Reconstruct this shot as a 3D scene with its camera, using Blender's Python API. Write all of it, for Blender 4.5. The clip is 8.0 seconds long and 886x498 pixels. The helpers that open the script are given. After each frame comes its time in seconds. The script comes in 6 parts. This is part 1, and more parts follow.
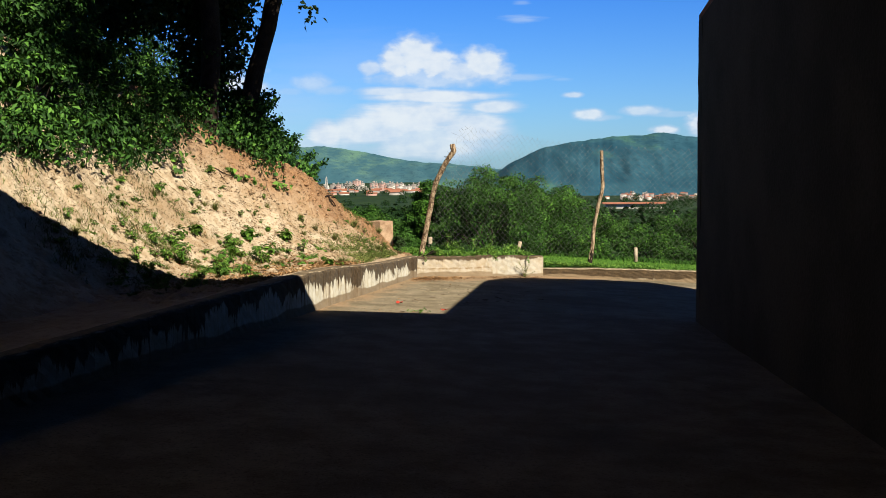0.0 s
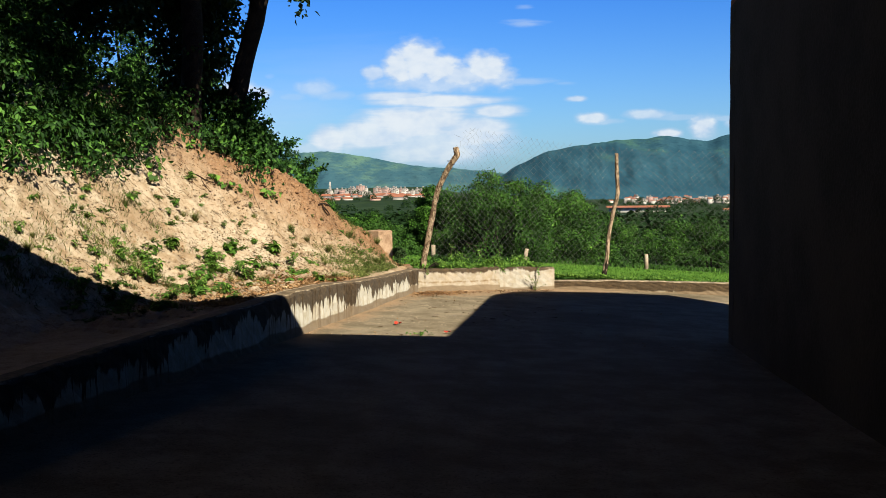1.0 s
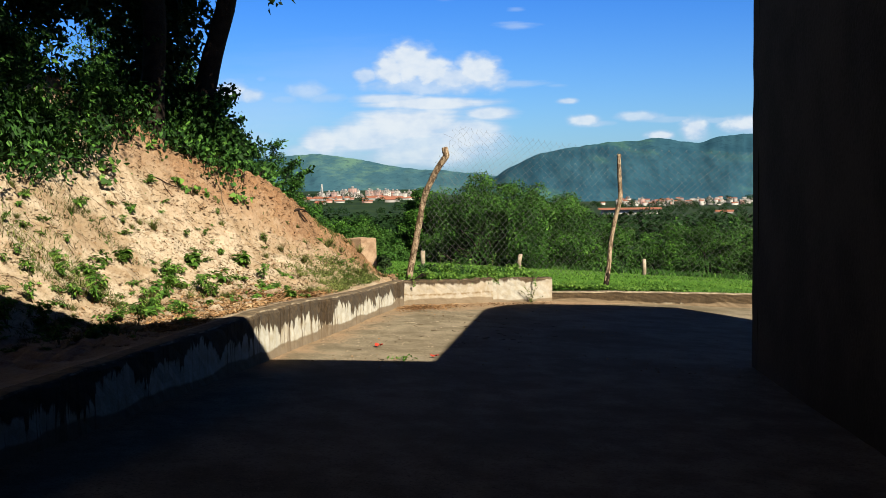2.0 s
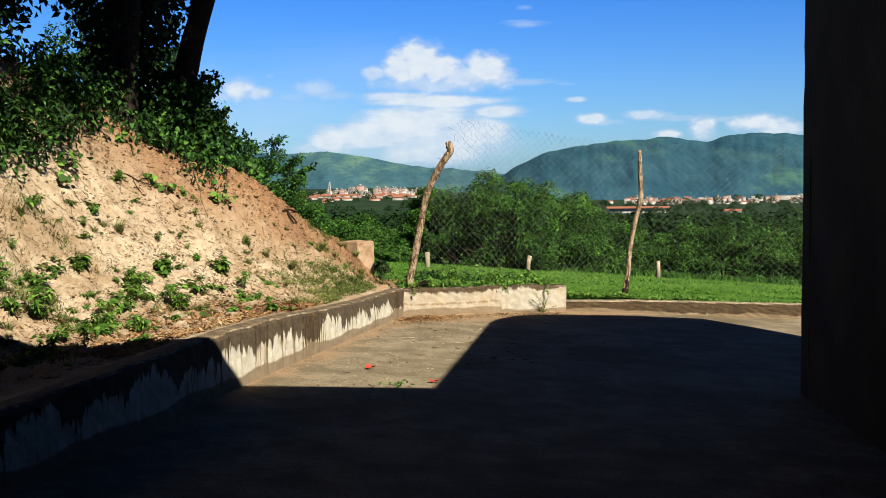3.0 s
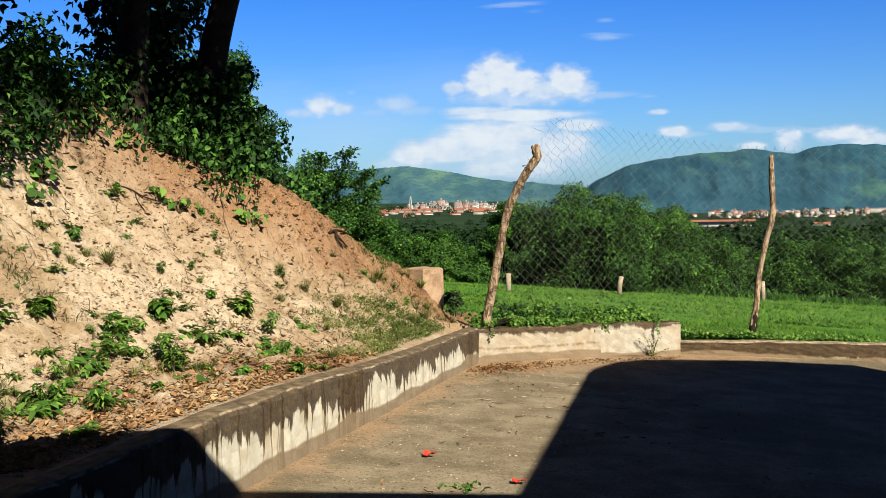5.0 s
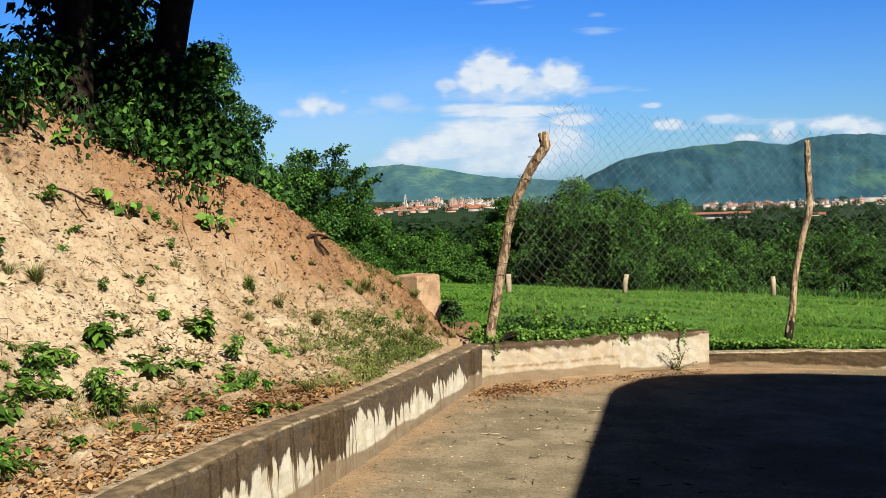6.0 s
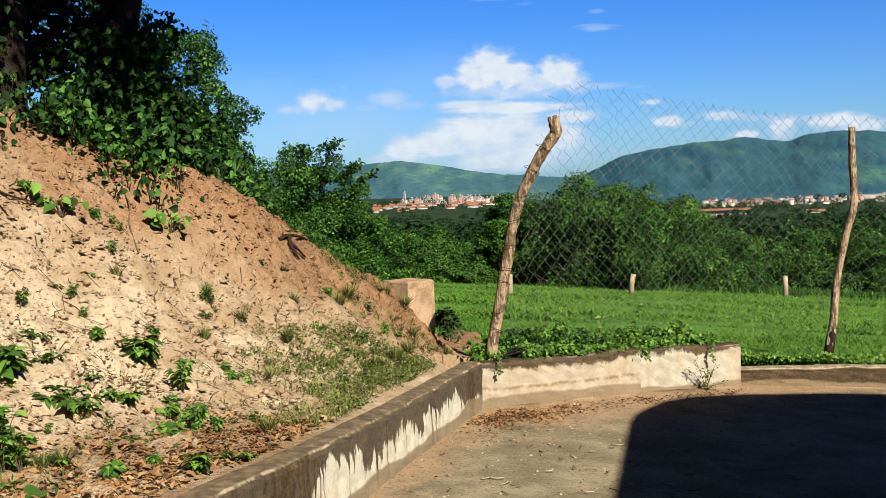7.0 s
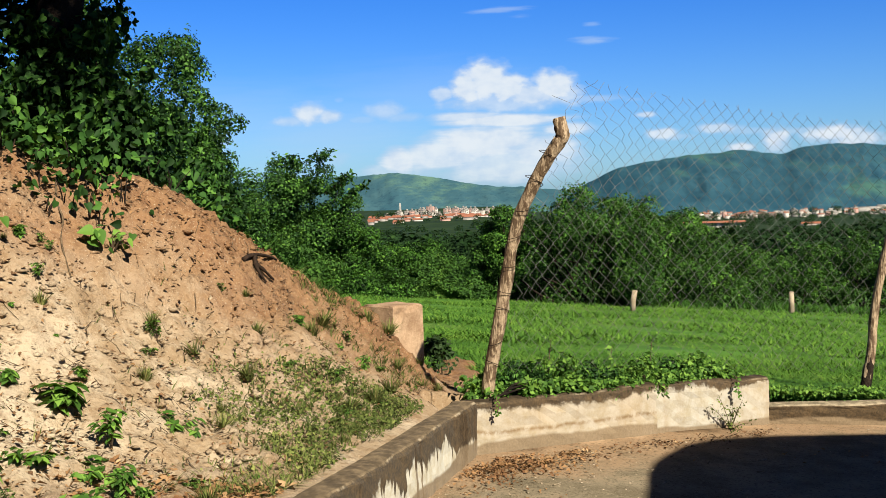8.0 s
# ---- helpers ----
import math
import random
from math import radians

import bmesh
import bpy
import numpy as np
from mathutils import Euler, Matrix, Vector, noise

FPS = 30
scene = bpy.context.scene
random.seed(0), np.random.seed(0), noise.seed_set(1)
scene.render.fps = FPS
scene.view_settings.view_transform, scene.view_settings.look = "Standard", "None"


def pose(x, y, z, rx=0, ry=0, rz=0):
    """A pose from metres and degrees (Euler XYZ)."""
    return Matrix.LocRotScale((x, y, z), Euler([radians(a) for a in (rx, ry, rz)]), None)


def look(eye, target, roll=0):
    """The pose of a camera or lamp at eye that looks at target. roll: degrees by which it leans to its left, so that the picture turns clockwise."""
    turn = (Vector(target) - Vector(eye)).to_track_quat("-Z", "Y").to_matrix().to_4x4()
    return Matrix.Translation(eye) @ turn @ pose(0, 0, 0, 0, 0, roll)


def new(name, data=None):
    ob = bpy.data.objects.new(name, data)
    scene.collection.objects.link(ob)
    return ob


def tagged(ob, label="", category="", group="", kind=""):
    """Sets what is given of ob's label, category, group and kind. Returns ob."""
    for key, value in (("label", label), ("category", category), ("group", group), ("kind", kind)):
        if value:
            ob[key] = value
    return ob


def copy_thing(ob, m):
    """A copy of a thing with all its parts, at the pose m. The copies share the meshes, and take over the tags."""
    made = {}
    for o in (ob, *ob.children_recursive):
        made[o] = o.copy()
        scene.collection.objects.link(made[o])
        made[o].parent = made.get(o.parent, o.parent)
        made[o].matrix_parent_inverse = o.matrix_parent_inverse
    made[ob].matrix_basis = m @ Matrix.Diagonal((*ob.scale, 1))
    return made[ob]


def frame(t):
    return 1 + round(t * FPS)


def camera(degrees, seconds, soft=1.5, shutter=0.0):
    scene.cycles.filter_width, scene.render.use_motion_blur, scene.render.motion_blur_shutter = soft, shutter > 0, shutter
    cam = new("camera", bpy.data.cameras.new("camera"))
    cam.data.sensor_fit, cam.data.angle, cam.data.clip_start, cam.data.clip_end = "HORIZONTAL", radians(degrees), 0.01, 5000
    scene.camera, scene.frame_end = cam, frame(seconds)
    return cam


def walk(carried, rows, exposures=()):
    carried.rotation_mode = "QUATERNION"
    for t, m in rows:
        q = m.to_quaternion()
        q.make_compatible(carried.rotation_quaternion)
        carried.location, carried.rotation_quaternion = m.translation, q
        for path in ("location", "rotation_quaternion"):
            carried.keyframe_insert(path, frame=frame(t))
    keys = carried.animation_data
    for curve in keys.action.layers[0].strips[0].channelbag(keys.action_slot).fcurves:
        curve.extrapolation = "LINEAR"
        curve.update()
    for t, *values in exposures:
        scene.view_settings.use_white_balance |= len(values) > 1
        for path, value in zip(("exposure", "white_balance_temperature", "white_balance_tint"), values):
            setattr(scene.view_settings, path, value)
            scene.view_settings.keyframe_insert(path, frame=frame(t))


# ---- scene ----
cam = camera(43.1, 8.0, soft=0.5)
PATH = [
    (0, (0.448, 1.485, 1.716), (0.359, 3.477, 1.562), -0.4),
    (0.5, (0.417, 2.176, 1.723), (0.322, 4.168, 1.571), -0.5),
    (1, (0.399, 2.852, 1.718), (0.303, 4.845, 1.572), -0.7),
    (1.5, (0.405, 3.509, 1.728), (0.313, 5.502, 1.586), -0.6),
    (2, (0.389, 4.231, 1.712), (0.307, 6.225, 1.57), -0.8),
    (2.2, (0.393, 4.511, 1.707), (0.312, 6.504, 1.565), -0.8),
    (3.3, (0.378, 6.007, 1.69), (0.264, 7.998, 1.544), -0.4),
    (3.5, (0.379, 6.258, 1.684), (0.245, 8.248, 1.542), -0.3),
    (4, (0.334, 6.98, 1.674), (0.148, 8.967, 1.543), -0.3),
    (4.5, (0.255, 7.65, 1.67), (0.034, 9.634, 1.549), -0.5),
    (4.7, (0.253, 7.902, 1.659), (0.018, 9.885, 1.542), -0.7),
    (5.8, (0.054, 9.387, 1.658), (-0.174, 11.37, 1.533), -1.7),
    (6, (0.049, 9.671, 1.639), (-0.182, 11.653, 1.516), -2.0),
    (6.5, (-0.015, 10.339, 1.616), (-0.244, 12.322, 1.49), -2.1),
    (7, (-0.061, 10.96, 1.602), (-0.291, 12.942, 1.473), -2.0),
    (7.5, (-0.106, 11.529, 1.594), (-0.332, 13.512, 1.469), -1.8),
    (8, (-0.143, 12.029, 1.594), (-0.364, 14.013, 1.486), -1.9),
]
walk(cam, [(t, look(eye, target, roll)) for t, eye, target, roll in PATH])

# ---- world, sun and exposure ----
SUN_AZ, SUN_EL = 34.4, 38.0            # degrees: the sun stands behind and to the right
scene.view_settings.exposure = 1.45
to_sun = Vector((math.sin(radians(SUN_AZ)) * math.cos(radians(SUN_EL)), -math.cos(radians(SUN_AZ)) * math.cos(radians(SUN_EL)), math.sin(radians(SUN_EL))))
sun_data = bpy.data.lights.new("sun", "SUN")
sun_data.energy, sun_data.angle, sun_data.color = 5.0, radians(0.5), (1.0, 0.90, 0.72)
sun = new("sun", sun_data)
sun.matrix_world = look(to_sun * 60, (0, 0, 0))


# ---- node helpers ----
def node(tree, kind, ins=None, **props):
    """A node with its properties and inputs; an input is a number, a tuple or a socket."""
    n = tree.nodes.new(kind)
    for key, value in props.items():
        setattr(n, key, value)
    for key, value in (ins or {}).items():
        if isinstance(value, bpy.types.NodeSocket):
            tree.links.new(value, n.inputs[key])
        else:
            n.inputs[key].default_value = value
    return n


def calc(tree, op, a, b=0.0, c=0.0, clamp=False):
    return node(tree, "ShaderNodeMath", {0: a, 1: b, 2: c}, operation=op, use_clamp=clamp).outputs[0]


def blend(tree, fac, a, b, how="MIX"):
    n = node(tree, "ShaderNodeMix", {0: fac, 6: a, 7: b}, data_type="RGBA", blend_type=how)
    return n.outputs[2]


def step(tree, value, lo, hi):
    return node(tree, "ShaderNodeMapRange", {0: value, 1: lo, 2: hi, 3: 0.0, 4: 1.0}, interpolation_type="SMOOTHSTEP").outputs[0]


def rgb(r, g, b):
    return (r, g, b, 1.0)


def fuzz(tree, vector, scale, detail=4.0, rough=0.55, dist=0.0):
    return node(tree, "ShaderNodeTexNoise", {"Vector": vector, "Scale": scale, "Detail": detail, "Roughness": rough, "Distortion": dist}).outputs[0]


def stretch(tree, vector, x, y, z):
    return node(tree, "ShaderNodeVectorMath", {0: vector, 1: (x, y, z)}, operation="MULTIPLY").outputs[0]


# ---- sky with fair-weather clouds ----
world = bpy.data.worlds.new("sky")
scene.world = world
world.use_nodes = True
wt = world.node_tree
wt.nodes.clear()
SKY = 0.05
air = node(wt, "ShaderNodeTexSky", sky_type="NISHITA", sun_disc=False, sun_elevation=radians(SUN_EL), sun_rotation=radians(180 - SUN_AZ), altitude=600.0, air_density=1.0, dust_density=0.4, ozone_density=2.5).outputs[0]
way = node(wt, "ShaderNodeTexCoord").outputs["Generated"]
sep = node(wt, "ShaderNodeSeparateXYZ", {0: way})
# sky tint: deep blue, paler towards the horizon
low_sky = step(wt, sep.outputs[2], 0.0, 0.20)
tint = blend(wt, low_sky, rgb(.315, .54, .87), rgb(.128, .415, .95))
# overhead sky is dimmed here to weaken the fill light in shadows
tint = blend(wt, step(wt, sep.outputs[2], 0.19, 0.55), tint, rgb(.085, .13, .245))
air = blend(wt, 1.0, air, tint, "MULTIPLY")
depth = calc(wt, "MAXIMUM", sep.outputs[1], 0.05)
cu, cv = calc(wt, "DIVIDE", sep.outputs[0], depth), calc(wt, "DIVIDE", sep.outputs[2], depth)
flat = node(wt, "ShaderNodeCombineXYZ", {0: cu, 1: calc(wt, "MULTIPLY", cv, 1.6), 2: 0.0}).outputs[0]
swirl = calc(wt, "SUBTRACT", fuzz(wt, flat, 26.0, 3.0, 0.5), 0.5)
billow = calc(wt, "SUBTRACT", fuzz(wt, flat, 75.0, 4.0, 0.5), 0.5)
frayed = calc(wt, "SUBTRACT", fuzz(wt, stretch(wt, flat, 0.30, 1.5, 1.0), 55.0, 5.0, 0.6), 0.5)
# each puff: middle across, middle up, half width, half height, thickness
HEAP = [(-.068, .0944, .0250, .0211, 1.0), (-.086, .0886, .0171, .0181, 1.0), (-.050, .0872, .0212, .0161, 1.0), (-.027, .0804, .0400, .0121, .9), (-.008, .0871, .0221, .0161, 1.0),
        (-.003, .0795, .0252, .0121, .8), (-.108, .0835, .0131, .0081, .8), (-.050, .0754, .0700, .0111, .7)]
ANVIL = [(-.088, .0628, .0378, .0055, .9), (-.053, .0580, .0655, .0070, 1.0), (.002, .0486, .0262, .0075, .95), (-.068, .0396, .0655, .0191, 1.0), (-.109, .0294, .0504, .0181, .95),
         (-.148, .0272, .0212, .0151, 1.0), (-.054, .0191, .0756, .0191, .85), (-.021, .0305, .0403, .0201, .95), (-.161, .0174, .0252, .0071, .6), (-.076, .0504, .0302, .0071, .75)]
SMALL = [(-.229, .0720, .0222, .0131, .95), (-.211, .0683, .0181, .0091, .85), (-.247, .0651, .0232, .0071, .65), (-.159, .0704, .0252, .0101, .6), (-.144, .0648, .0227, .0065, .5), (-.180, .0636, .0201, .0055, .4),
         (-.202, .0821, .0071, .0035, .3), (-.207, .0306, .0201, .0101, .4), (-.34, .05, .05, .012, .8)]
LOW = [(.087, .0417, .0161, .0055, .9), (.094, .0385, .0212, .0035, .5), (.071, .0585, .0111, .0030, .8), (.133, .0440, .0232, .0050, .75), (.162, .0410, .0403, .0030, .4), (.152, .0272, .0131, .0050, 1.0),
       (.181, .0326, .0141, .0121, 1.0), (.233, .0356, .0292, .0096, 1.0), (.251, .0311, .0262, .0076, .9), (.209, .0394, .0252, .0030, .45), (.302, .0270, .0302, .0071, .9)]
VEIL = [(-.21, .052, .12, .040, .30), (-.12, .085, .13, .035, .16), (-.30, .07, .12, .04, .2)]
STREAKS = [(.027, .0744, .030, .0040, .5), (.023, .1251, .0211, .0035, .45), (.026, .1391, .0081, .0022, .3), (-.055, .1557, .0262, .0028, .4), (-.036, .1488, .0151, .003, .2), (.060, .072, .012, .002, .25)]


def puffs(rows, ragged, firm):
    """How thickly the clouds of these rows cover the sky; ragged moves their outline."""
    total = 0.0
    for x, z, w, h, k in rows:
        a = calc(wt, "DIVIDE", calc(wt, "SUBTRACT", cu, x), w)
        b = calc(wt, "DIVIDE", calc(wt, "SUBTRACT", cv, z), h)
        d = calc(wt, "SQRT", calc(wt, "ADD", calc(wt, "MULTIPLY", a, a), calc(wt, "MULTIPLY", b, b)))
        body = step(wt, calc(wt, "SUBTRACT", ragged, d), -1.22, -1.22 + firm)
        total = calc(wt, "MAXIMUM", total, calc(wt, "MULTIPLY", body, k))
    return total


lumpy = calc(wt, "ADD", calc(wt, "MULTIPLY", swirl, 0.9), calc(wt, "MULTIPLY", billow, 0.8))
ahead = step(wt, sep.outputs[1], 0.1, 0.3)
cover = puffs(HEAP, lumpy, 0.75)
for rows, ragged, firm in ((ANVIL, calc(wt, "ADD", calc(wt, "MULTIPLY", swirl, 0.7), calc(wt, "MULTIPLY", frayed, 0.7)), 0.75), (SMALL, lumpy, 1.0), (LOW, lumpy, 0.8), (STREAKS, calc(wt, "MULTIPLY", frayed, 2.6), 1.1), (VEIL, calc(wt, "MULTIPLY", frayed, 0.8), 1.2)):
    cover = calc(wt, "MAXIMUM", cover, puffs(rows, ragged, firm))
cover = calc(wt, "MULTIPLY", calc(wt, "MULTIPLY", cover, 0.95), ahead)
tone = calc(wt, "ADD", calc(wt, "MULTIPLY", cover, 0.5), calc(wt, "ADD", calc(wt, "MULTIPLY", swirl, 0.5), calc(wt, "MULTIPLY", billow, 0.5)))
cloud = blend(wt, step(wt, tone, 0.15, 0.62), rgb(3.9, 4.9, 6.3), rgb(5.9, 6.35, 6.75))
seen = blend(wt, cover, air, cloud)
back = node(wt, "ShaderNodeBackground", {"Color": seen, "Strength": SKY})
wt.links.new(back.outputs[0], node(wt, "ShaderNodeOutputWorld").inputs[0])


# ---- materials ----
def material(name):
    m = bpy.data.materials.new(name)
    m.use_nodes = True
    m.node_tree.nodes.clear()
    return m, m.node_tree


def finish(m, color, rough=0.9, height=None, dist=0.02, strength=0.6, metal=0.0, spec=0.3, through_light=None, thin=0.15):
    t = m.node_tree
    b = node(t, "ShaderNodeBsdfPrincipled", {"Base Color": color, "Roughness": rough, "Metallic": metal, "Specular IOR Level": spec})
    if height is not None:
        t.links.new(node(t, "ShaderNodeBump", {"Height": height, "Distance": dist, "Strength": strength}).outputs[0], b.inputs["Normal"])
    out = b.outputs[0]
    if through_light is not None:
        tr = node(t, "ShaderNodeBsdfTranslucent", {"Color": through_light})
        out = node(t, "ShaderNodeMixShader", {0: thin, 1: out, 2: tr.outputs[0]}).outputs[0]
    t.links.new(out, node(t, "ShaderNodeOutputMaterial").inputs[0])
    return m


def place(t):
    return node(t, "ShaderNodeNewGeometry").outputs["Position"]


def rough_stuff(name, a, b, scale=6.0, fine=60.0, rough=0.92, dist=0.01, strength=0.6, metal=0.0):
    """A plain surface of two tones, mottled at two sizes."""
    m, t = material(name)
    p = place(t)
    n1, n2 = fuzz(t, p, scale, 5.0, 0.6), fuzz(t, p, fine, 4.0, 0.6)
    mixed = calc(t, "ADD", calc(t, "MULTIPLY", n1, 0.65), calc(t, "MULTIPLY", n2, 0.35))
    col = blend(t, step(t, mixed, 0.36, 0.64), rgb(*a), rgb(*b))
    return finish(m, col, rough, calc(t, "ADD", n1, n2), dist, strength, metal, 0.1)


def foliage_stuff(name, dark, mid, bright, gloss=0.45, spread=0.55, middle=0.36, drift=1.2, thin=0.15):
    """Leaves: each leaf takes its own green."""
    m, t = material(name)
    r = node(t, "ShaderNodeNewGeometry").outputs["Random Per Island"]
    big = fuzz(t, place(t), 1.3, 2.0)
    v = calc(t, "ADD", calc(t, "ADD", calc(t, "MULTIPLY", r, spread), middle - spread * 0.5), calc(t, "MULTIPLY", calc(t, "SUBTRACT", big, 0.5), drift))
    col = blend(t, step(t, v, 0.05, 0.55), rgb(*dark), rgb(*mid))
    col = blend(t, step(t, v, 0.5, 0.95), col, rgb(*bright))
    return finish(m, col, min(gloss + .12, .9), spec=0.13, through_light=blend(t, 0.5, col, rgb(bright[0] * 1.3, bright[1] * 1.3, bright[2] * 0.6)), thin=thin)


LEAF_HEDGE = foliage_stuff("hedge_leaf", (.0035, .0130, .0024), (.026, .080, .0095), (.098, .215, .028), 0.6, 0.65)
LEAF_VINE = foliage_stuff("vine_leaf", (.009, .028, .005), (.0308, .084, .0123), (.0952, .1792, .028), 0.6)
LEAF_SHRUB = foliage_stuff("shrub_leaf", (.005, .0179, .0039), (.0207, .0644, .0110), (.074, .172, .026), 0.55, 0.9)
LEAF_TREE = foliage_stuff("tree_leaf", (.0084, .0179, .0056), (.0168, .0364, .0101), (.0308, .056, .0168))
LEAF_WEED = foliage_stuff("weed_leaf", (.0168, .0476, .0073), (.046, .110, .0168), (.130, .240, .040), 0.5, 0.9, 0.5, 0.5, 0.30)
LEAF_OLIVE = foliage_stuff("olive_grass", (.034, .050, .012), (.080, .105, .026), (.165, .185, .055), 0.75, 0.9)
CRUMB = rough_stuff("dark_crumb", (.056, .0308, .0168), (.1456, .084, .0448), 30.0, 90.0)
LEAF_DRY = foliage_stuff("dry_grass", (.0728, .0616, .0224), (.1232, .112, .0392), (.2016, .1736, .0784), 0.8)
GRASS = foliage_stuff("grass_blade", (.028, .080, .010), (.060, .138, .017), (.128, .220, .034), 0.7, 0.8)
WOODS = foliage_stuff("far_leaf", (.003, .012, .003), (.008, .026, .006), (.026, .058, .013), 0.8)
LITTER = foliage_stuff("fallen_leaf", (.112, .056, .028), (.224, .1288, .0616), (.3696, .28, .168), 0.85)
# bark colour is kept very dark, standing in for crown shade on the trunks
BARK = rough_stuff("bark", (.0078, .0056, .0045), (.0235, .0174, .0129), 9.0, 50.0, 0.95, 0.02, 0.9)


def post_stuff():
    m, t = material("weathered_post")
    p = place(t)
    n1, n2 = fuzz(t, stretch(t, p, 1.0, 1.0, 0.22), 34.0, 5.0, 0.65), fuzz(t, p, 16.0, 5.0, 0.65)
    n3 = fuzz(t, stretch(t, p, 1.0, 1.0, 0.15), 120.0, 3.0)
    col = blend(t, step(t, n3, 0.35, 0.65), rgb(.1904, .14, .0924), rgb(.3472, .2688, .1848))
    col = blend(t, calc(t, "MULTIPLY", step(t, calc(t, "ADD", calc(t, "MULTIPLY", n1, 0.7), calc(t, "MULTIPLY", n2, 0.3)), 0.475, 0.55), 0.88), col, rgb(.0672, .042, .0252))
    return finish(m, col, 0.92, calc(t, "ADD", n1, calc(t, "MULTIPLY", n3, 0.5)), 0.02, 1.0, spec=0.1)


POST_WOOD = post_stuff()
TWIG = rough_stuff("dead_twig", (.028, .019, .0123), (.1232, .0896, .056), 20.0, 90.0)
DARK_ROOT = rough_stuff("dark_root", (.0112, .0078, .0056), (.028, .0168, .0112), 20.0, 90.0)
WIRE = rough_stuff("galvanised_wire", (.04, .04, .04), (.17, .17, .165), 9.0, 60.0, 0.6, 0.001, 0.2, 0.3)
BLOCK = rough_stuff("old_concrete", (.175, .112, .070), (.295, .210, .140), 5.0, 70.0, 0.95, 0.008, 0.8)
STAKE = rough_stuff("pale_stake", (.168, .1344, .0896), (.2912, .2464, .1848), 8.0, 60.0)
STONE = rough_stuff("field_stone", (.168, .1288, .084), (.3248, .2688, .2016), 9.0, 80.0)
RED = rough_stuff("red_wrapper", (.308, .028, .0168), (.42, .056, .0336), 9.0, 60.0, 0.5)
# near-black base: the depth of shade is put into this plaster's colour
PLASTER = rough_stuff("shade_black_plaster", (.0146, .014, .0129), (.0269, .0258, .0235), 1.2, 30.0)
ROOF_SHEET = rough_stuff("roof_sheet", (.0784, .0392, .028), (.1232, .0616, .0448), 2.0, 30.0)


def soil_stuff():
    m, t = material("bank_soil")
    p = place(t)
    sp = node(t, "ShaderNodeSeparateXYZ", {0: p})
    n0, n1, n2, n3 = fuzz(t, p, 0.9, 4.0), fuzz(t, p, 4.0, 6.0, 0.65), fuzz(t, p, 19.0, 6.0, 0.7), fuzz(t, p, 95.0, 3.0)
    col = blend(t, step(t, calc(t, "ADD", calc(t, "MULTIPLY", n1, 0.5), calc(t, "MULTIPLY", n0, 0.5)), 0.40, 0.60), rgb(.248, .182, .114), rgb(.392, .330, .243))
    col = blend(t, calc(t, "MULTIPLY", step(t, fuzz(t, p, 8.5, 5.0, 0.7), 0.50, 0.64), 0.55), col, rgb(.1904, .126, .07))
    # iron-red clay at the far end and under the crest
    red = calc(t, "ADD", calc(t, "MULTIPLY", calc(t, "SUBTRACT", sp.outputs[1], 16.9), 0.32), calc(t, "MULTIPLY", calc(t, "SUBTRACT", n0, 0.5), 1.6))
    red = calc(t, "ADD", red, calc(t, "MULTIPLY", calc(t, "SUBTRACT", sp.outputs[2], 1.0), 0.36))
    clay = blend(t, step(t, n2, 0.3, 0.7), rgb(.115, .052, .023), rgb(.222, .120, .058))
    col = blend(t, calc(t, "MULTIPLY", step(t, red, 0.0, 0.75), 0.9), col, clay)
    col = blend(t, calc(t, "MULTIPLY", step(t, n2, 0.54, 0.68), 0.50), col, rgb(.165, .100, .052))
    # humus at the foot of the bank
    foot = calc(t, "SUBTRACT", calc(t, "ADD", 0.52, calc(t, "MULTIPLY", calc(t, "SUBTRACT", n1, 0.5), 0.7)), sp.outputs[2])
    foot = calc(t, "MULTIPLY", step(t, foot, -0.05, 0.15), calc(t, "SUBTRACT", 1.0, step(t, sp.outputs[1], 15.4, 17.2)))
    col = blend(t, calc(t, "MULTIPLY", foot, 0.85), col, rgb(.168, .098, .0532))
    col = blend(t, calc(t, "MULTIPLY", step(t, n3, 0.58, 0.70), 0.7), col, rgb(.336, .2744, .196))
    n4 = fuzz(t, p, 42.0, 5.0, 0.75)
    col = blend(t, calc(t, "MULTIPLY", step(t, n4, 0.56, 0.65), 0.50), col, rgb(.115, .064, .032))
    h = calc(t, "ADD", calc(t, "MULTIPLY", n2, 1.0), calc(t, "MULTIPLY", n3, 0.15))
    h = calc(t, "ADD", h, calc(t, "MULTIPLY", n4, 0.25))
    return finish(m, col, 0.97, h, 0.034, 1.0, spec=0.1)


